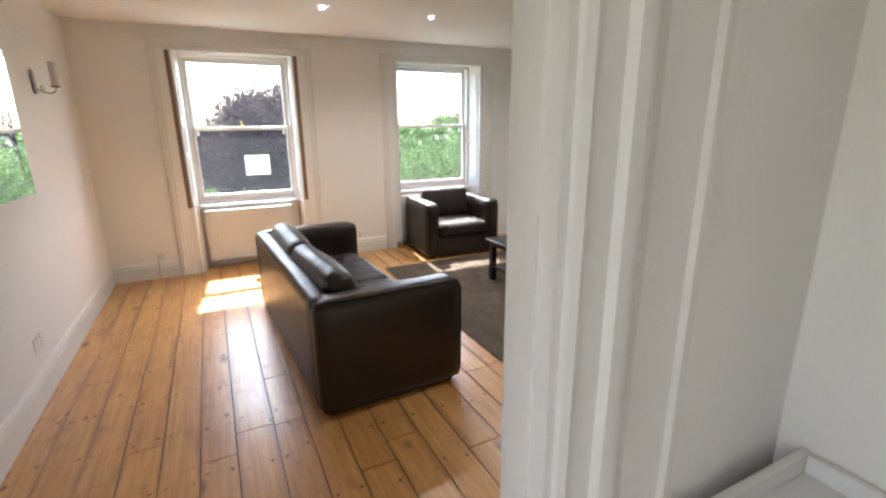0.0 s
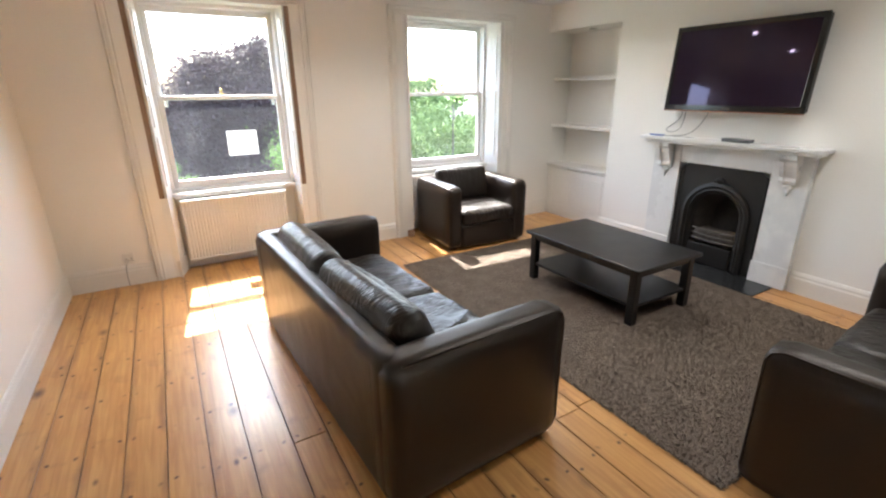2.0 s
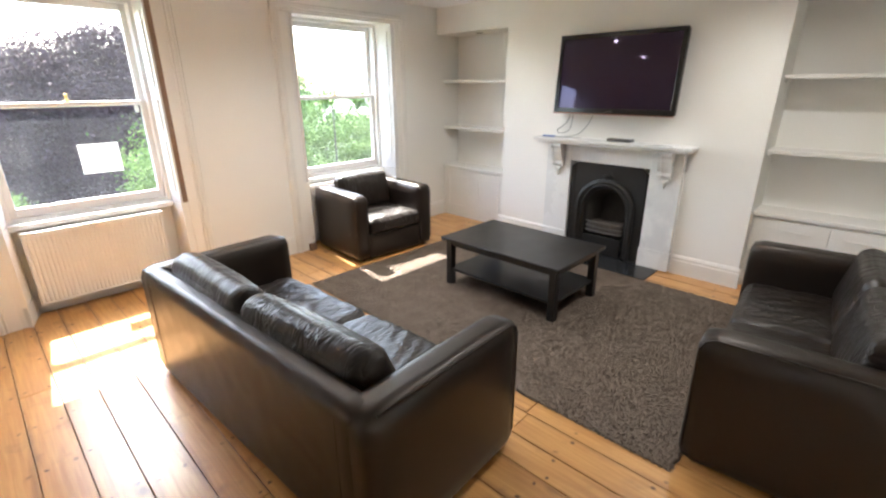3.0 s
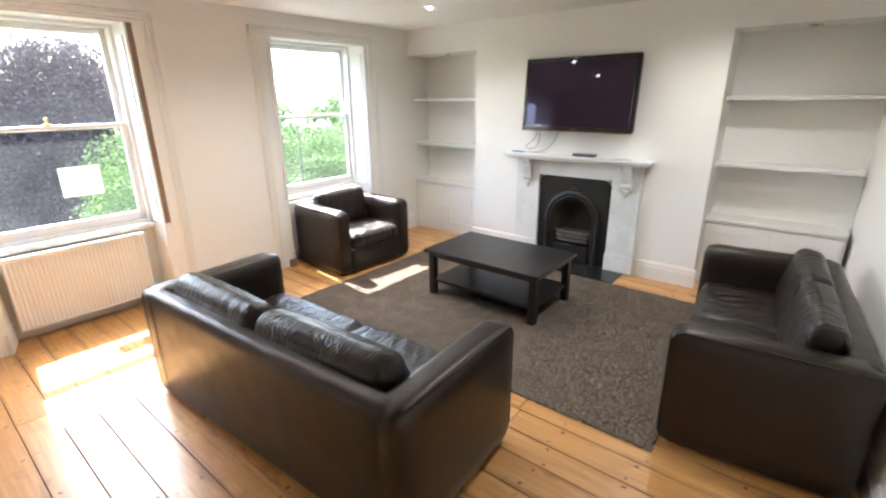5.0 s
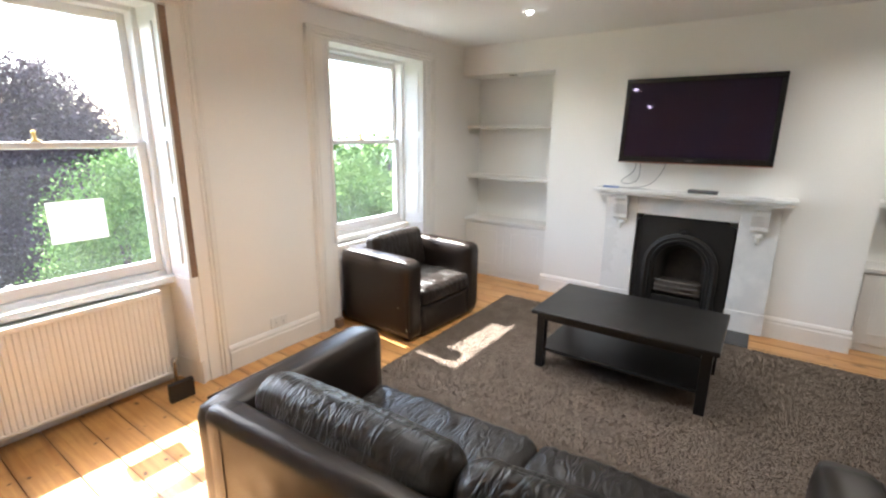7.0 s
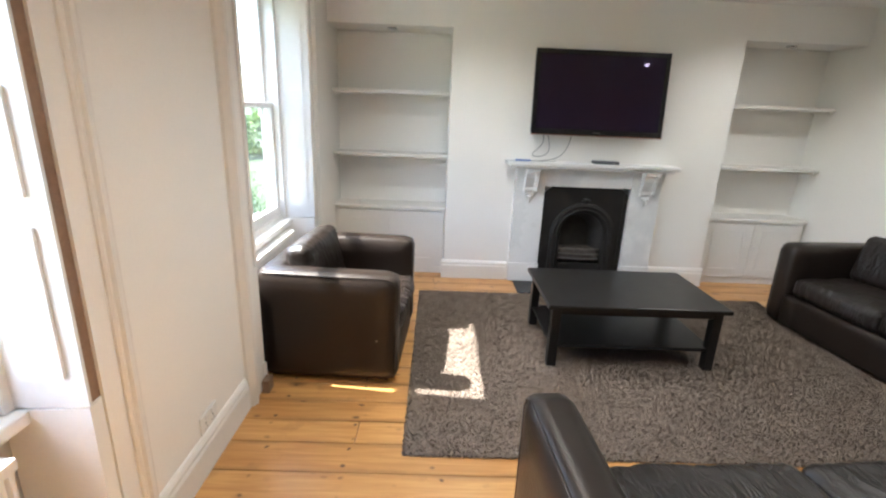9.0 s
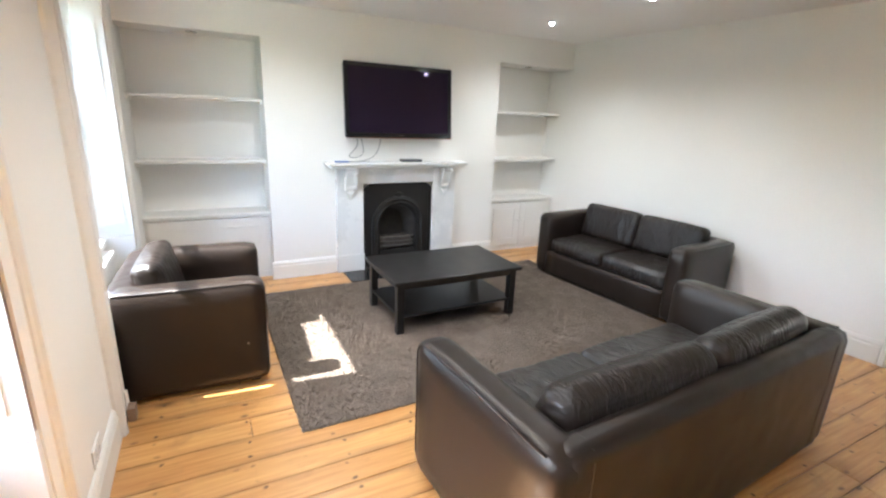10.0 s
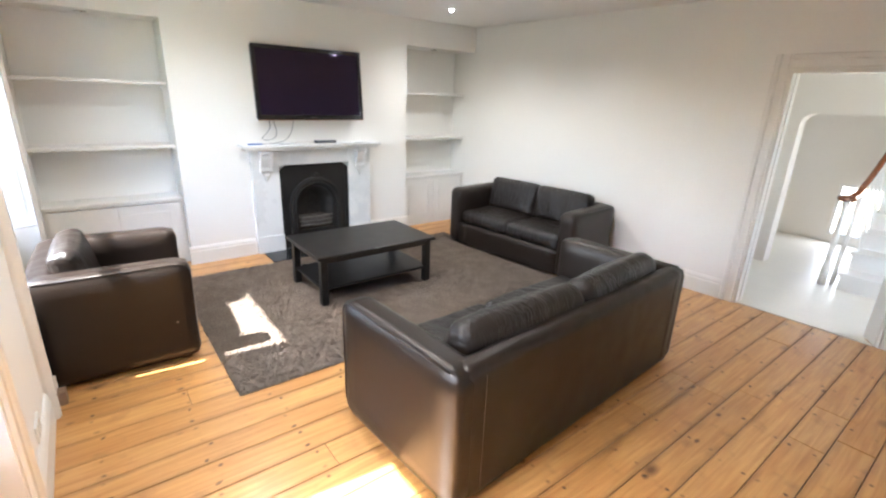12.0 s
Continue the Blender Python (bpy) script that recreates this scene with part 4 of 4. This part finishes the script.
# ---- seating ----
def couch(name, label, category, W, D, H, seats, at, aw=0.18, seed=0.0, plump=True, over=0.0):
    """Local x across, front towards +y."""
    s = thing(name, label, category, at=at)
    for sx in (-1, 1):
        part("arm", soft_box((aw, D, H - 0.02), 0.058, (0.004, 0.0, 0.004), cuts=10, wrinkle=0.0012, seed=seed + sx, freq=9, m=pose(sx * (W / 2 - aw / 2), 0, 0.02 + (H - 0.02) / 2)), LEATHER, s, "", True)
        # piping along the outer top of the arm
        x = sx * (W / 2 - 0.018)
        part("piping", tube(bmesh.new(), [(x, D / 2 - 0.016, 0.10), (x, D / 2 - 0.012, H - 0.07), (x, D / 2 - 0.03, H - 0.03), (x, D / 2 - 0.07, H - 0.013), (x, -D / 2 + 0.06, H - 0.013)], 0.005, 6), LEATHER, s, "", True)
    iw = W - 2 * aw
    bt = 0.13 if plump else 0.16
    part("backrest", soft_box((iw + 0.25, bt, H - 0.021), 0.05, (0.0, 0.005, 0.002), cuts=40, wrinkle=0.0034, seed=seed + 5, freq=6, m=pose(0, -D / 2 + bt / 2 - 0.0005, 0.02 + (H - 0.021) / 2)), LEATHER, s, "", True)
    for x in (-iw / 2 - 0.004, 0.0, iw / 2 + 0.004):
        part("stitched_seam", tube(bmesh.new(), [(x, -D / 2 - 0.001, 0.07), (x, -D / 2 - 0.002, H * 0.5), (x, -D / 2 - 0.001, H - 0.055), (x, -D / 2 + 0.014, H - 0.015), (x, -D / 2 + 0.05, H - 0.001), (x, -D / 2 + 0.10, H - 0.001)], 0.0028, 6), LEATHER, s, "", True)
    part("base", soft_box((iw + 0.06, D - 0.20, 0.26), 0.02, (0, 0.004, 0), cuts=8, wrinkle=0.0015, seed=seed + 2, m=pose(0, 0.092, 0.02 + 0.13)), LEATHER, s, "", True)
    cw = iw / seats
    for i in range(seats):
        x = -iw / 2 + cw * (i + 0.5)
        part("seat_cushion", soft_box((cw - 0.006, D - 0.23 + over, 0.15), 0.045, (0.0, 0.012, 0.022), cuts=54, wrinkle=0.0090, seed=seed + 11 + i * 3.3, freq=7.0, m=pose(x, 0.075 + over / 2, 0.35)), SOFT_LEATHER, s, "creased leather seat cushion", True)
        if plump:
            shape = soft_box((cw + 0.014, 0.185, 0.35), 0.085, (0.0, 0.024, 0.014), cuts=48, wrinkle=0.0040, seed=seed + 31 + i * 5.1, freq=8.0, m=pose(x, -D / 2 + 0.232, 0.628, 24, 0, 4 * (i - 0.5)))
        else:
            shape = soft_box((cw - 0.004, 0.16, 0.38), 0.055, (0.002, 0.02, 0.006), cuts=48, wrinkle=0.0050, seed=seed + 31 + i * 5.1, freq=7.0, m=pose(x, -D / 2 + 0.232, 0.60, 12))
        part("back_cushion", shape, SOFT_LEATHER, s, "creased leather back cushion", True)
    for sx in (-1, 1):
        for sy in (-1, 1):
            part("foot", B((sx * (W / 2 - 0.09) - 0.03, sy * (D / 2 - 0.09) - 0.03, 0, sx * (W / 2 - 0.09) + 0.03, sy * (D / 2 - 0.09) + 0.03, 0.06), bevel=0.004), FEET, s)
    return s


sofa_a = couch("sofa", "dark brown leather three-seat sofa with its back to the window side", "sofa", 2.10, 0.92, 0.712, 2, pose(1.88, 2.595, 0, 0, 0, -86.8), seed=1.0)
sofa_b = couch("sofa", "dark brown leather two-seat sofa standing against the long white wall", "sofa", 1.74, 0.83, 0.69, 2, pose(3.735, 0.622, 0.0, 0, 0, 5.0), seed=9.0, plump=False)
chair = couch("armchair", "dark brown leather armchair beneath the window, lit on its arm", "armchair", 1.00, 0.84, 0.69, 1, pose(3.855, 4.575, 0, 0, 0, 177.0), seed=17.0, plump=False, over=0.05)

# ---- coffee table ----
TX0, TX1, TY0, TY1, TZ = 3.572, 4.317, 2.065, 3.245, 0.46
table = thing("coffee_table", "black-brown stained wooden coffee table with a lower shelf, on the rug", "coffee table")
part("tabletop", B((TX0, TY0, TZ - 0.03, TX1, TY1, TZ), bevel=0.006), BLACKWOOD, table)
for x in (TX0 + 0.035, TX1 - 0.095):
    for y in (TY0 + 0.035, TY1 - 0.095):
        part("leg", B((x, y, 0.014, x + 0.06, y + 0.06, TZ - 0.03), bevel=0.004), BLACKWOOD, table)
part("apron", B((TX0 + 0.042, TY0 + 0.096, TZ - 0.075, TX0 + 0.06, TY1 - 0.096, TZ - 0.0305)), BLACKWOOD, table)
part("apron", B((TX1 - 0.06, TY0 + 0.096, TZ - 0.075, TX1 - 0.042, TY1 - 0.096, TZ - 0.0305)), BLACKWOOD, table)
part("apron", B((TX0 + 0.096, TY0 + 0.042, TZ - 0.075, TX1 - 0.096, TY0 + 0.06, TZ - 0.0305)), BLACKWOOD, table)
part("apron", B((TX0 + 0.096, TY1 - 0.06, TZ - 0.075, TX1 - 0.096, TY1 - 0.042, TZ - 0.0305)), BLACKWOOD, table)
part("lower_shelf", B((TX0 + 0.05, TY0 + 0.05, 0.145, TX1 - 0.05, TY1 - 0.05, 0.168), bevel=0.003), BLACKWOOD, table)

# ---- rug ----
RX0, RX1, RY0, RY1 = 2.745, 4.89, 0.94, 4.105
rug = thing("rug", "thick dark brown shaggy rug lying on the floorboards", "rug")
part("backing", B((RX0 + 0.01, RY0 + 0.01, 0.001, RX1 - 0.01, RY1 - 0.01, 0.008)), BACKING, rug)
rng = np.random.default_rng(5)
NT = 360000
px_, py_ = rng.uniform(RX0, RX1, NT), rng.uniform(RY0, RY1, NT)
ang, ln, lean = rng.uniform(0, 2 * np.pi, NT), rng.uniform(0.009, 0.018, NT), rng.uniform(0.002, 0.011, NT)
la = rng.uniform(0, 2 * np.pi, NT)
wd = 0.0040
v0 = np.stack([px_ - wd * np.cos(ang), py_ - wd * np.sin(ang), np.full(NT, 0.004)], 1)
v1 = np.stack([px_ + wd * np.cos(ang), py_ + wd * np.sin(ang), np.full(NT, 0.004)], 1)
v2 = np.stack([px_ + lean * np.cos(la), py_ + lean * np.sin(la), ln], 1)
vs = np.stack([v0, v1, v2], 1).reshape(-1, 3)
me = bpy.data.meshes.new("shag_surface")
me.vertices.add(3 * NT)
me.vertices.foreach_set("co", vs.ravel())
me.loops.add(3 * NT)
me.loops.foreach_set("vertex_index", np.arange(3 * NT))
me.polygons.add(NT)
me.polygons.foreach_set("loop_start", np.arange(0, 3 * NT, 3))
me.update(calc_edges=True)
me.polygons.foreach_set("use_smooth", np.ones(NT, bool))
tilt = np.stack([0.42 * np.cos(la), 0.42 * np.sin(la), np.ones(NT)], 1)
tilt /= np.linalg.norm(tilt, axis=1)[:, None]
me.normals_split_custom_set_from_vertices(np.repeat(tilt, 3, axis=0).tolist())
me.materials.append(PILE)
pile = new("shag_surface", me)
pile.parent = rug
pile["kind"] = "stuff"

# ---- radiators and small fixtures ----
def radiator(w):
    x0, x1 = w["g0"] - 0.03, w["g1"] - 0.045
    r = thing("radiator", "white ribbed panel radiator beneath the window", "radiator", "radiators")
    bm = bmesh.new()
    n = 34
    pr = []
    for i in range(n):
        a, p = x0 + (x1 - x0) * i / n, (x1 - x0) / n
        pr += [(a, 5.075), (a + p * 0.2, 5.065), (a + p * 0.7, 5.065), (a + p * 0.9, 5.075)]
    pr += [(x1, 5.075), (x1, 5.12), (x0, 5.12)]
    b2 = prism(pr, 0.12, 0.655)
    part("panel", b2, GLOSS, r)
    part("top_grille", B((x0 - 0.004, 5.058, 0.655, x1 + 0.004, 5.125, 0.69), bevel=0.004), GLOSS, r)
    part("bottom_rail", B((x0 - 0.002, 5.062, 0.10, x1 + 0.002, 5.122, 0.1195), bevel=0.004), GLOSS, r)
    for xb3 in (x0 + 0.2, x1 - 0.23):
        part("bracket", B((xb3, 5.12, 0.2, xb3 + 0.03, 5.20, 0.6)), GLOSS, r)
    v = part("valve", lathe(bmesh.new(), [(0.012, 0.0), (0.012, 0.13), (0.022, 0.135), (0.022, 0.18), (0.012, 0.19)], (x1 + 0.03, 5.09, 0.0)), CHROME, r, "chrome radiator valve", True)
    return r


radiator(W1)
radiator(W2)
tagged(part("wooden_block", B((1.80, 4.865, 0.0, 1.95, 4.90, 0.125), bevel=0.003), BLACKWOOD), "dark brown wooden block leaning by the radiator pipe", "block")
tagged(part("wooden_block", B((3.225, 4.905, 0.0, 3.30, 4.945, 0.08), bevel=0.003), BROWNWOOD), "dark block on the floor beside the armchair", "block")


def socket(m, label, wide=0.147):
    s = thing("wall_socket", label, "socket", "wall sockets", at=m)
    part("plate", B((-wide / 2, -0.009, -0.043, wide / 2, 0.0, 0.043), bevel=0.003), PLASTIC, s)
    for sx in (-1, 1):
        part("switch", B((sx * wide * 0.18 - 0.008, -0.013, 0.012, sx * wide * 0.18 + 0.008, -0.0091, 0.034)), PLASTIC, s)
        part("pin_holes", B((sx * wide * 0.22 - 0.004, -0.0095, -0.008, sx * wide * 0.22 + 0.004, -0.0091, 0.002), (sx * wide * 0.22 - 0.014, -0.0095, -0.028, sx * wide * 0.22 - 0.006, -0.0091, -0.023), (sx * wide * 0.22 + 0.006, -0.0095, -0.028, sx * wide * 0.22 + 0.014, -0.0091, -0.023)), GREYPLASTIC, s)
    return s


socket(pose(0, 2.66, 0.34, 0, 0, 90), "white double socket low on the side wall")
socket(pose(2.69, YW, 0.235), "white double socket on the pier between the windows")
socket(pose(0.475, YW, 0.25), "white socket with a stub of cable near the corner", 0.087)
tagged(part("aerial_cable", tube(bmesh.new(), [(0.44, 4.955, 0.0), (0.44, 4.95, 0.12), (0.45, 4.94, 0.2), (0.475, 4.968, 0.24)], 0.004, 6), CABLE), "short cable rising to a wall socket", "cable")

# wall sconce
sc = thing("wall_sconce", "pewter wall sconce with a scrolled arm and a frosted tube shade", "wall light")
part("backplate", soft_box((0.018, 0.05, 0.17), 0.008, (0.004, 0, 0), cuts=5, m=pose(0.0095, 3.74, 1.945)), PEWTER, sc, "", True)
part("arm", tube(bmesh.new(), [(0.018, 3.74, 1.90), (0.045, 3.74, 1.875), (0.065, 3.74, 1.90), (0.05, 3.74, 1.92), (0.04, 3.74, 1.905), (0.06, 3.74, 1.875), (0.10, 3.74, 1.865), (0.132, 3.74, 1.885), (0.135, 3.74, 1.912)], 0.005, 8), PEWTER, sc, "", True)
part("cup", lathe(bmesh.new(), [(0.008, 0), (0.03, 0.008), (0.032, 0.016)], (0.135, 3.74, 1.905)), PEWTER, sc, "", True)
part("shade", lathe(bmesh.new(), [(0.024, 0), (0.024, 0.165), (0.021, 0.165), (0.021, 0.02)], (0.135, 3.74, 1.921)), CANDLE, sc, "frosted tube shade", True)

# mirror
mir = thing("wall_mirror", "large silver wall mirror reflecting the bright window", "mirror")
MY0, MY1, MZ0, MZ1 = 1.72, 2.92, 1.23, 2.05
part("backing", B((0.002, MY0, MZ0, 0.02, MY1, MZ1)), GREYPLASTIC, mir)
part("mirror_glass", B((0.0201, MY0 + 0.085, MZ0 + 0.085, 0.024, MY1 - 0.085, MZ1 - 0.085)), MIRROR, mir)
inn, lo, hi = 0.083, 0.0300, 0.0265
ring_o = [(MY0, MZ0), (MY1, MZ0), (MY1, MZ1), (MY0, MZ1)]
ring_i = [(MY0 + inn, MZ0 + inn), (MY1 - inn, MZ0 + inn), (MY1 - inn, MZ1 - inn), (MY0 + inn, MZ1 - inn)]
for k in range(4):
    # each strip slopes gently outwards and has a polished edge
    (a0, b0), (a1, b1), (c1, d1), (c0, d0) = ring_o[k], ring_o[(k + 1) % 4], ring_i[(k + 1) % 4], ring_i[k]
    bm = bmesh.new()
    low = [bm.verts.new((0.0201, *p)) for p in ((a0, b0), (a1, b1), (c1, d1), (c0, d0))]
    top = [bm.verts.new((x, *p)) for x, p in ((lo, (a0, b0)), (lo, (a1, b1)), (hi, (c1, d1)), (hi, (c0, d0)))]
    bm.faces.new(top)
    bm.faces.new(low[::-1])
    for u in range(4):
        bm.faces.new([low[u], low[(u + 1) % 4], top[(u + 1) % 4], top[u]])
    bmesh.ops.recalc_face_normals(bm, faces=bm.faces[:])
    part("frame_strip", bm, MIRROR, mir, "bevelled mirror strip")
part("wall_batten", prism([(0.0, MY0 + 0.1), (-0.062, MY1 - 0.03), (0.0015, MY1 - 0.03), (0.0015, MY0 + 0.1)], MZ0 + 0.05, MZ1 - 0.05), GREYPLASTIC, mir)
mir.matrix_basis = Matrix.Translation((0, MY0, 0)) @ pose(0, 0, 0, 0, 0, -3.2) @ Matrix.Translation((0, -MY0, 0))

# paper on the window
tagged(part("paper_notice", B((1.456, 5.2055, 1.055, 1.73, 5.2075, 1.287)), PAPER), "blank white sheet stuck to the window pane", "paper")

# ornament on the outer windowsill
tagged(part("ornament", soft_box((0.045, 0.04, 0.055), 0.02, (0.004, 0.004, 0.006), cuts=8, wrinkle=0.004, seed=3.0, freq=30, m=pose(1.265, 5.32, SILL + 0.062)), PAPER, None, "", True), "small white shell-like ornament on the outer windowsill", "ornament")

# downlights
for x, y in ((2.12, 3.60), (3.15, 3.58), (4.26, 3.70), (4.47, 1.27), (3.25, 1.33)):
    d = thing("downlight", "small recessed ceiling downlight, switched on", "ceiling light", "downlights")
    part("rim", lathe(bmesh.new(), [(0.034, -0.005), (0.034, 0.0)], (x, y, CZ)), PLASTIC, d, "", True)
    sp = new("downlight_beam", bpy.data.lights.new("downlight_beam", "SPOT"))
    sp.data.energy, sp.data.spot_size, sp.data.spot_blend, sp.data.shadow_soft_size, sp.data.color = DOWNLIGHT, radians(150), 1.0, 0.03, (1.0, 0.95, 0.87)
    sp.matrix_world = pose(x, y, CZ - 0.035)
    part("lamp", lathe(bmesh.new(), [(0.005, -0.024), (0.018, -0.02), (0.022, -0.0051)], (x, y, CZ)), LAMP, d, "glowing lamp", True)

# ---- outside ----
structure("ground", B((-700, -700, -5.2, 700, 900, -5.0)), GRASS, "lawn and fields below the window")


def tree(name, label, centre, radii, n, leaf, material, seed, droop=0.0):
    t = thing(name, label, "tree")
    rg = np.random.default_rng(seed)
    c, r = np.array(centre), np.array(radii)
    # clumps on a lumpy shell
    nc = max(40, n // 330)
    d = rg.normal(size=(nc, 3))
    d /= np.linalg.norm(d, axis=1)[:, None]
    rad = rg.uniform(0.15, 1.0, nc) ** 0.45
    cl = c + d * r * rad[:, None]
    cr = rg.uniform(0.07, 0.16, nc)[:, None] * r.mean()
    idx = rg.integers(0, nc, n)
    p = cl[idx] + rg.normal(size=(n, 3)) * cr[idx] * np.array([1, 1, 0.7 + droop])
    a, b = rg.normal(size=(n, 3)), rg.normal(size=(n, 3))
    a /= np.linalg.norm(a, axis=1)[:, None]
    b -= a * (a * b).sum(1)[:, None]
    b /= np.linalg.norm(b, axis=1)[:, None]
    L = rg.uniform(0.6, 1.3, n)[:, None] * leaf
    q = np.stack([p - a * L, p + b * L * 0.55, p + a * L, p - b * L * 0.55], 1).reshape(-1, 3)
    me = bpy.data.meshes.new("crown")
    me.vertices.add(4 * n)
    me.vertices.foreach_set("co", q.ravel())
    me.loops.add(4 * n)
    me.loops.foreach_set("vertex_index", np.arange(4 * n))
    me.polygons.add(n)
    me.polygons.foreach_set("loop_start", np.arange(0, 4 * n, 4))
    me.update(calc_edges=True)
    me.materials.append(material)
    ob = new("crown", me)
    ob.parent = t
    ob["kind"] = "stuff"
    tb = bmesh.new()
    tube(tb, [(c[0], c[1], -5.1), (c[0] + 0.1, c[1], -3.5), (c[0] - 0.1, c[1], c[2] - r[2] * 0.3), (c[0], c[1], c[2] + r[2] * 0.5)], [0.05 * r.mean() + 0.1, 0.045 * r.mean() + 0.08, 0.03 * r.mean() + 0.05, 0.02], 8)
    for i in range(7):
        u = cl[i * 5 % nc]
        tube(tb, [(c[0], c[1], c[2] - r[2] * 0.4), tuple((c + u) / 2), tuple(u)], [0.02 * r.mean() + 0.03, 0.02 * r.mean(), 0.01], 6)
    part("trunk", tb, BARK, t)
    return t


post = thing("garden_post", "thin dark metal post standing among the garden trees", "post")
part("shaft", tube(bmesh.new(), [(7.6, 11.0, -5.0), (7.6, 11.0, -2.0), (7.6, 11.0, 1.22)], [0.03, 0.024, 0.018], 8), BARK, post)
part("cap", lathe(bmesh.new(), [(0.02, 0), (0.03, 0.015), (0.012, 0.04), (0.002, 0.05)], (7.6, 11.0, 1.22)), BARK, post, "", True)

# sunlit pale block added so that the landing window looks white
house = thing("backdrop_house", "pale house added as a bright backdrop to the landing window", "house")
part("wall", B((-5, -17, -5.05, 9, -11, 1.2)), STONE, house)
bm = bmesh.new()
sweep(bm, [(-0.3, 0), (6.3, 0), (3.0, 2.2)], (9.4, -17.0, 1.2), (-5.4, -17.0, 1.2))
part("roof", bm, ROOFTILE, house)
tree("copper_beech_tree", "huge copper beech with dark purple drooping foliage", (5.8, 24.0, -1.2), (3.1, 2.8, 5.2), 150000, 0.068, BEECH, 3, droop=0.5)
tree("copper_beech_tree", "dark purple beech grown into the larger one", (3.3, 24.5, -1.4), (2.4, 2.2, 4.7), 95000, 0.068, BEECH, 8, droop=0.5)
tree("copper_beech_tree", "low purple beech at the foot of the larger ones", (1.2, 26.0, -2.4), (1.7, 1.6, 4.3), 70000, 0.068, BEECH, 9, droop=0.5)
tree("green_shrub", "bright green leafy tree close below the window", (4.3, 12.0, -1.3), (1.4, 1.4, 2.6), 90000, 0.032, GREEN, 4)
tree("green_shrub", "bright green leafy tree close below the window", (1.1, 15.5, -2.1), (0.8, 0.9, 1.9), 25000, 0.034, GREEN, 5)
tree("green_shrub", "slender bright green tree rising beside the wall", (0.35, 14.8, -1.6), (0.42, 0.5, 2.2), 16000, 0.034, GREEN, 25)
tree("green_shrub", "bright green leafy tree close below the window", (-1.7, 18.0, -2.6), (1.6, 1.4, 2.9), 30000, 0.035, GREEN, 15)
for i, (x, y, rz) in enumerate(((7.2, 13.5, 2.2), (9.2, 14.0, 2.5), (11.0, 13.0, 2.3), (12.4, 11.4, 1.9), (13.2, 10.4, 1.6))):
    tree("garden_tree", "rounded bright green garden tree", (x, y, -1.2 - 0.2 * (i % 2)), (1.6, 1.5, rz), 45000, 0.038, GREEN, 20 + i)
tree("garden_tree", "tall green tree standing further off", (17.5, 34.0, -0.4), (3.2, 3, 3.6), 16000, 0.11, GREEN, 40)
for i in range(14):
    a = radians(-20 + 7.5 * i)
    tree("distant_tree", "distant green tree on the horizon", (70 * math.sin(a), 70 * math.cos(a), -3.0), (7, 5, 4.0 + (i * 7 % 5) * 0.5), 4000, 0.35, GREEN, 60 + i)

# ---- floorboards, last ----
rb = random.Random(4)
x = -0.004
while x < XA:
    w = rb.choice((0.162, 0.17, 0.176, 0.184, 0.195))
    cuts_ = sorted(rb.uniform(0.5, 4.5) for _ in range(rb.choice((1, 1, 2, 3))))
    edges = [-0.145]
    for c in cuts_ + [YW + 0.215]:
        if c - edges[-1] > 0.35:
            edges.append(c)
    edges[-1] = YW + 0.215
    for a, b in zip(edges, edges[1:]):
        bm = B((-w / 2 + 0.0016, -(b - a) / 2 + 0.0015, -0.022, w / 2 - 0.0016, (b - a) / 2 - 0.0015, 0.0), bevel=0.0022, seg=1)
        o = part("floorboard", bm, PINE, floor)
        o.location = (x + w / 2, (a + b) / 2, rb.uniform(-0.0012, 0.0))
    x += w
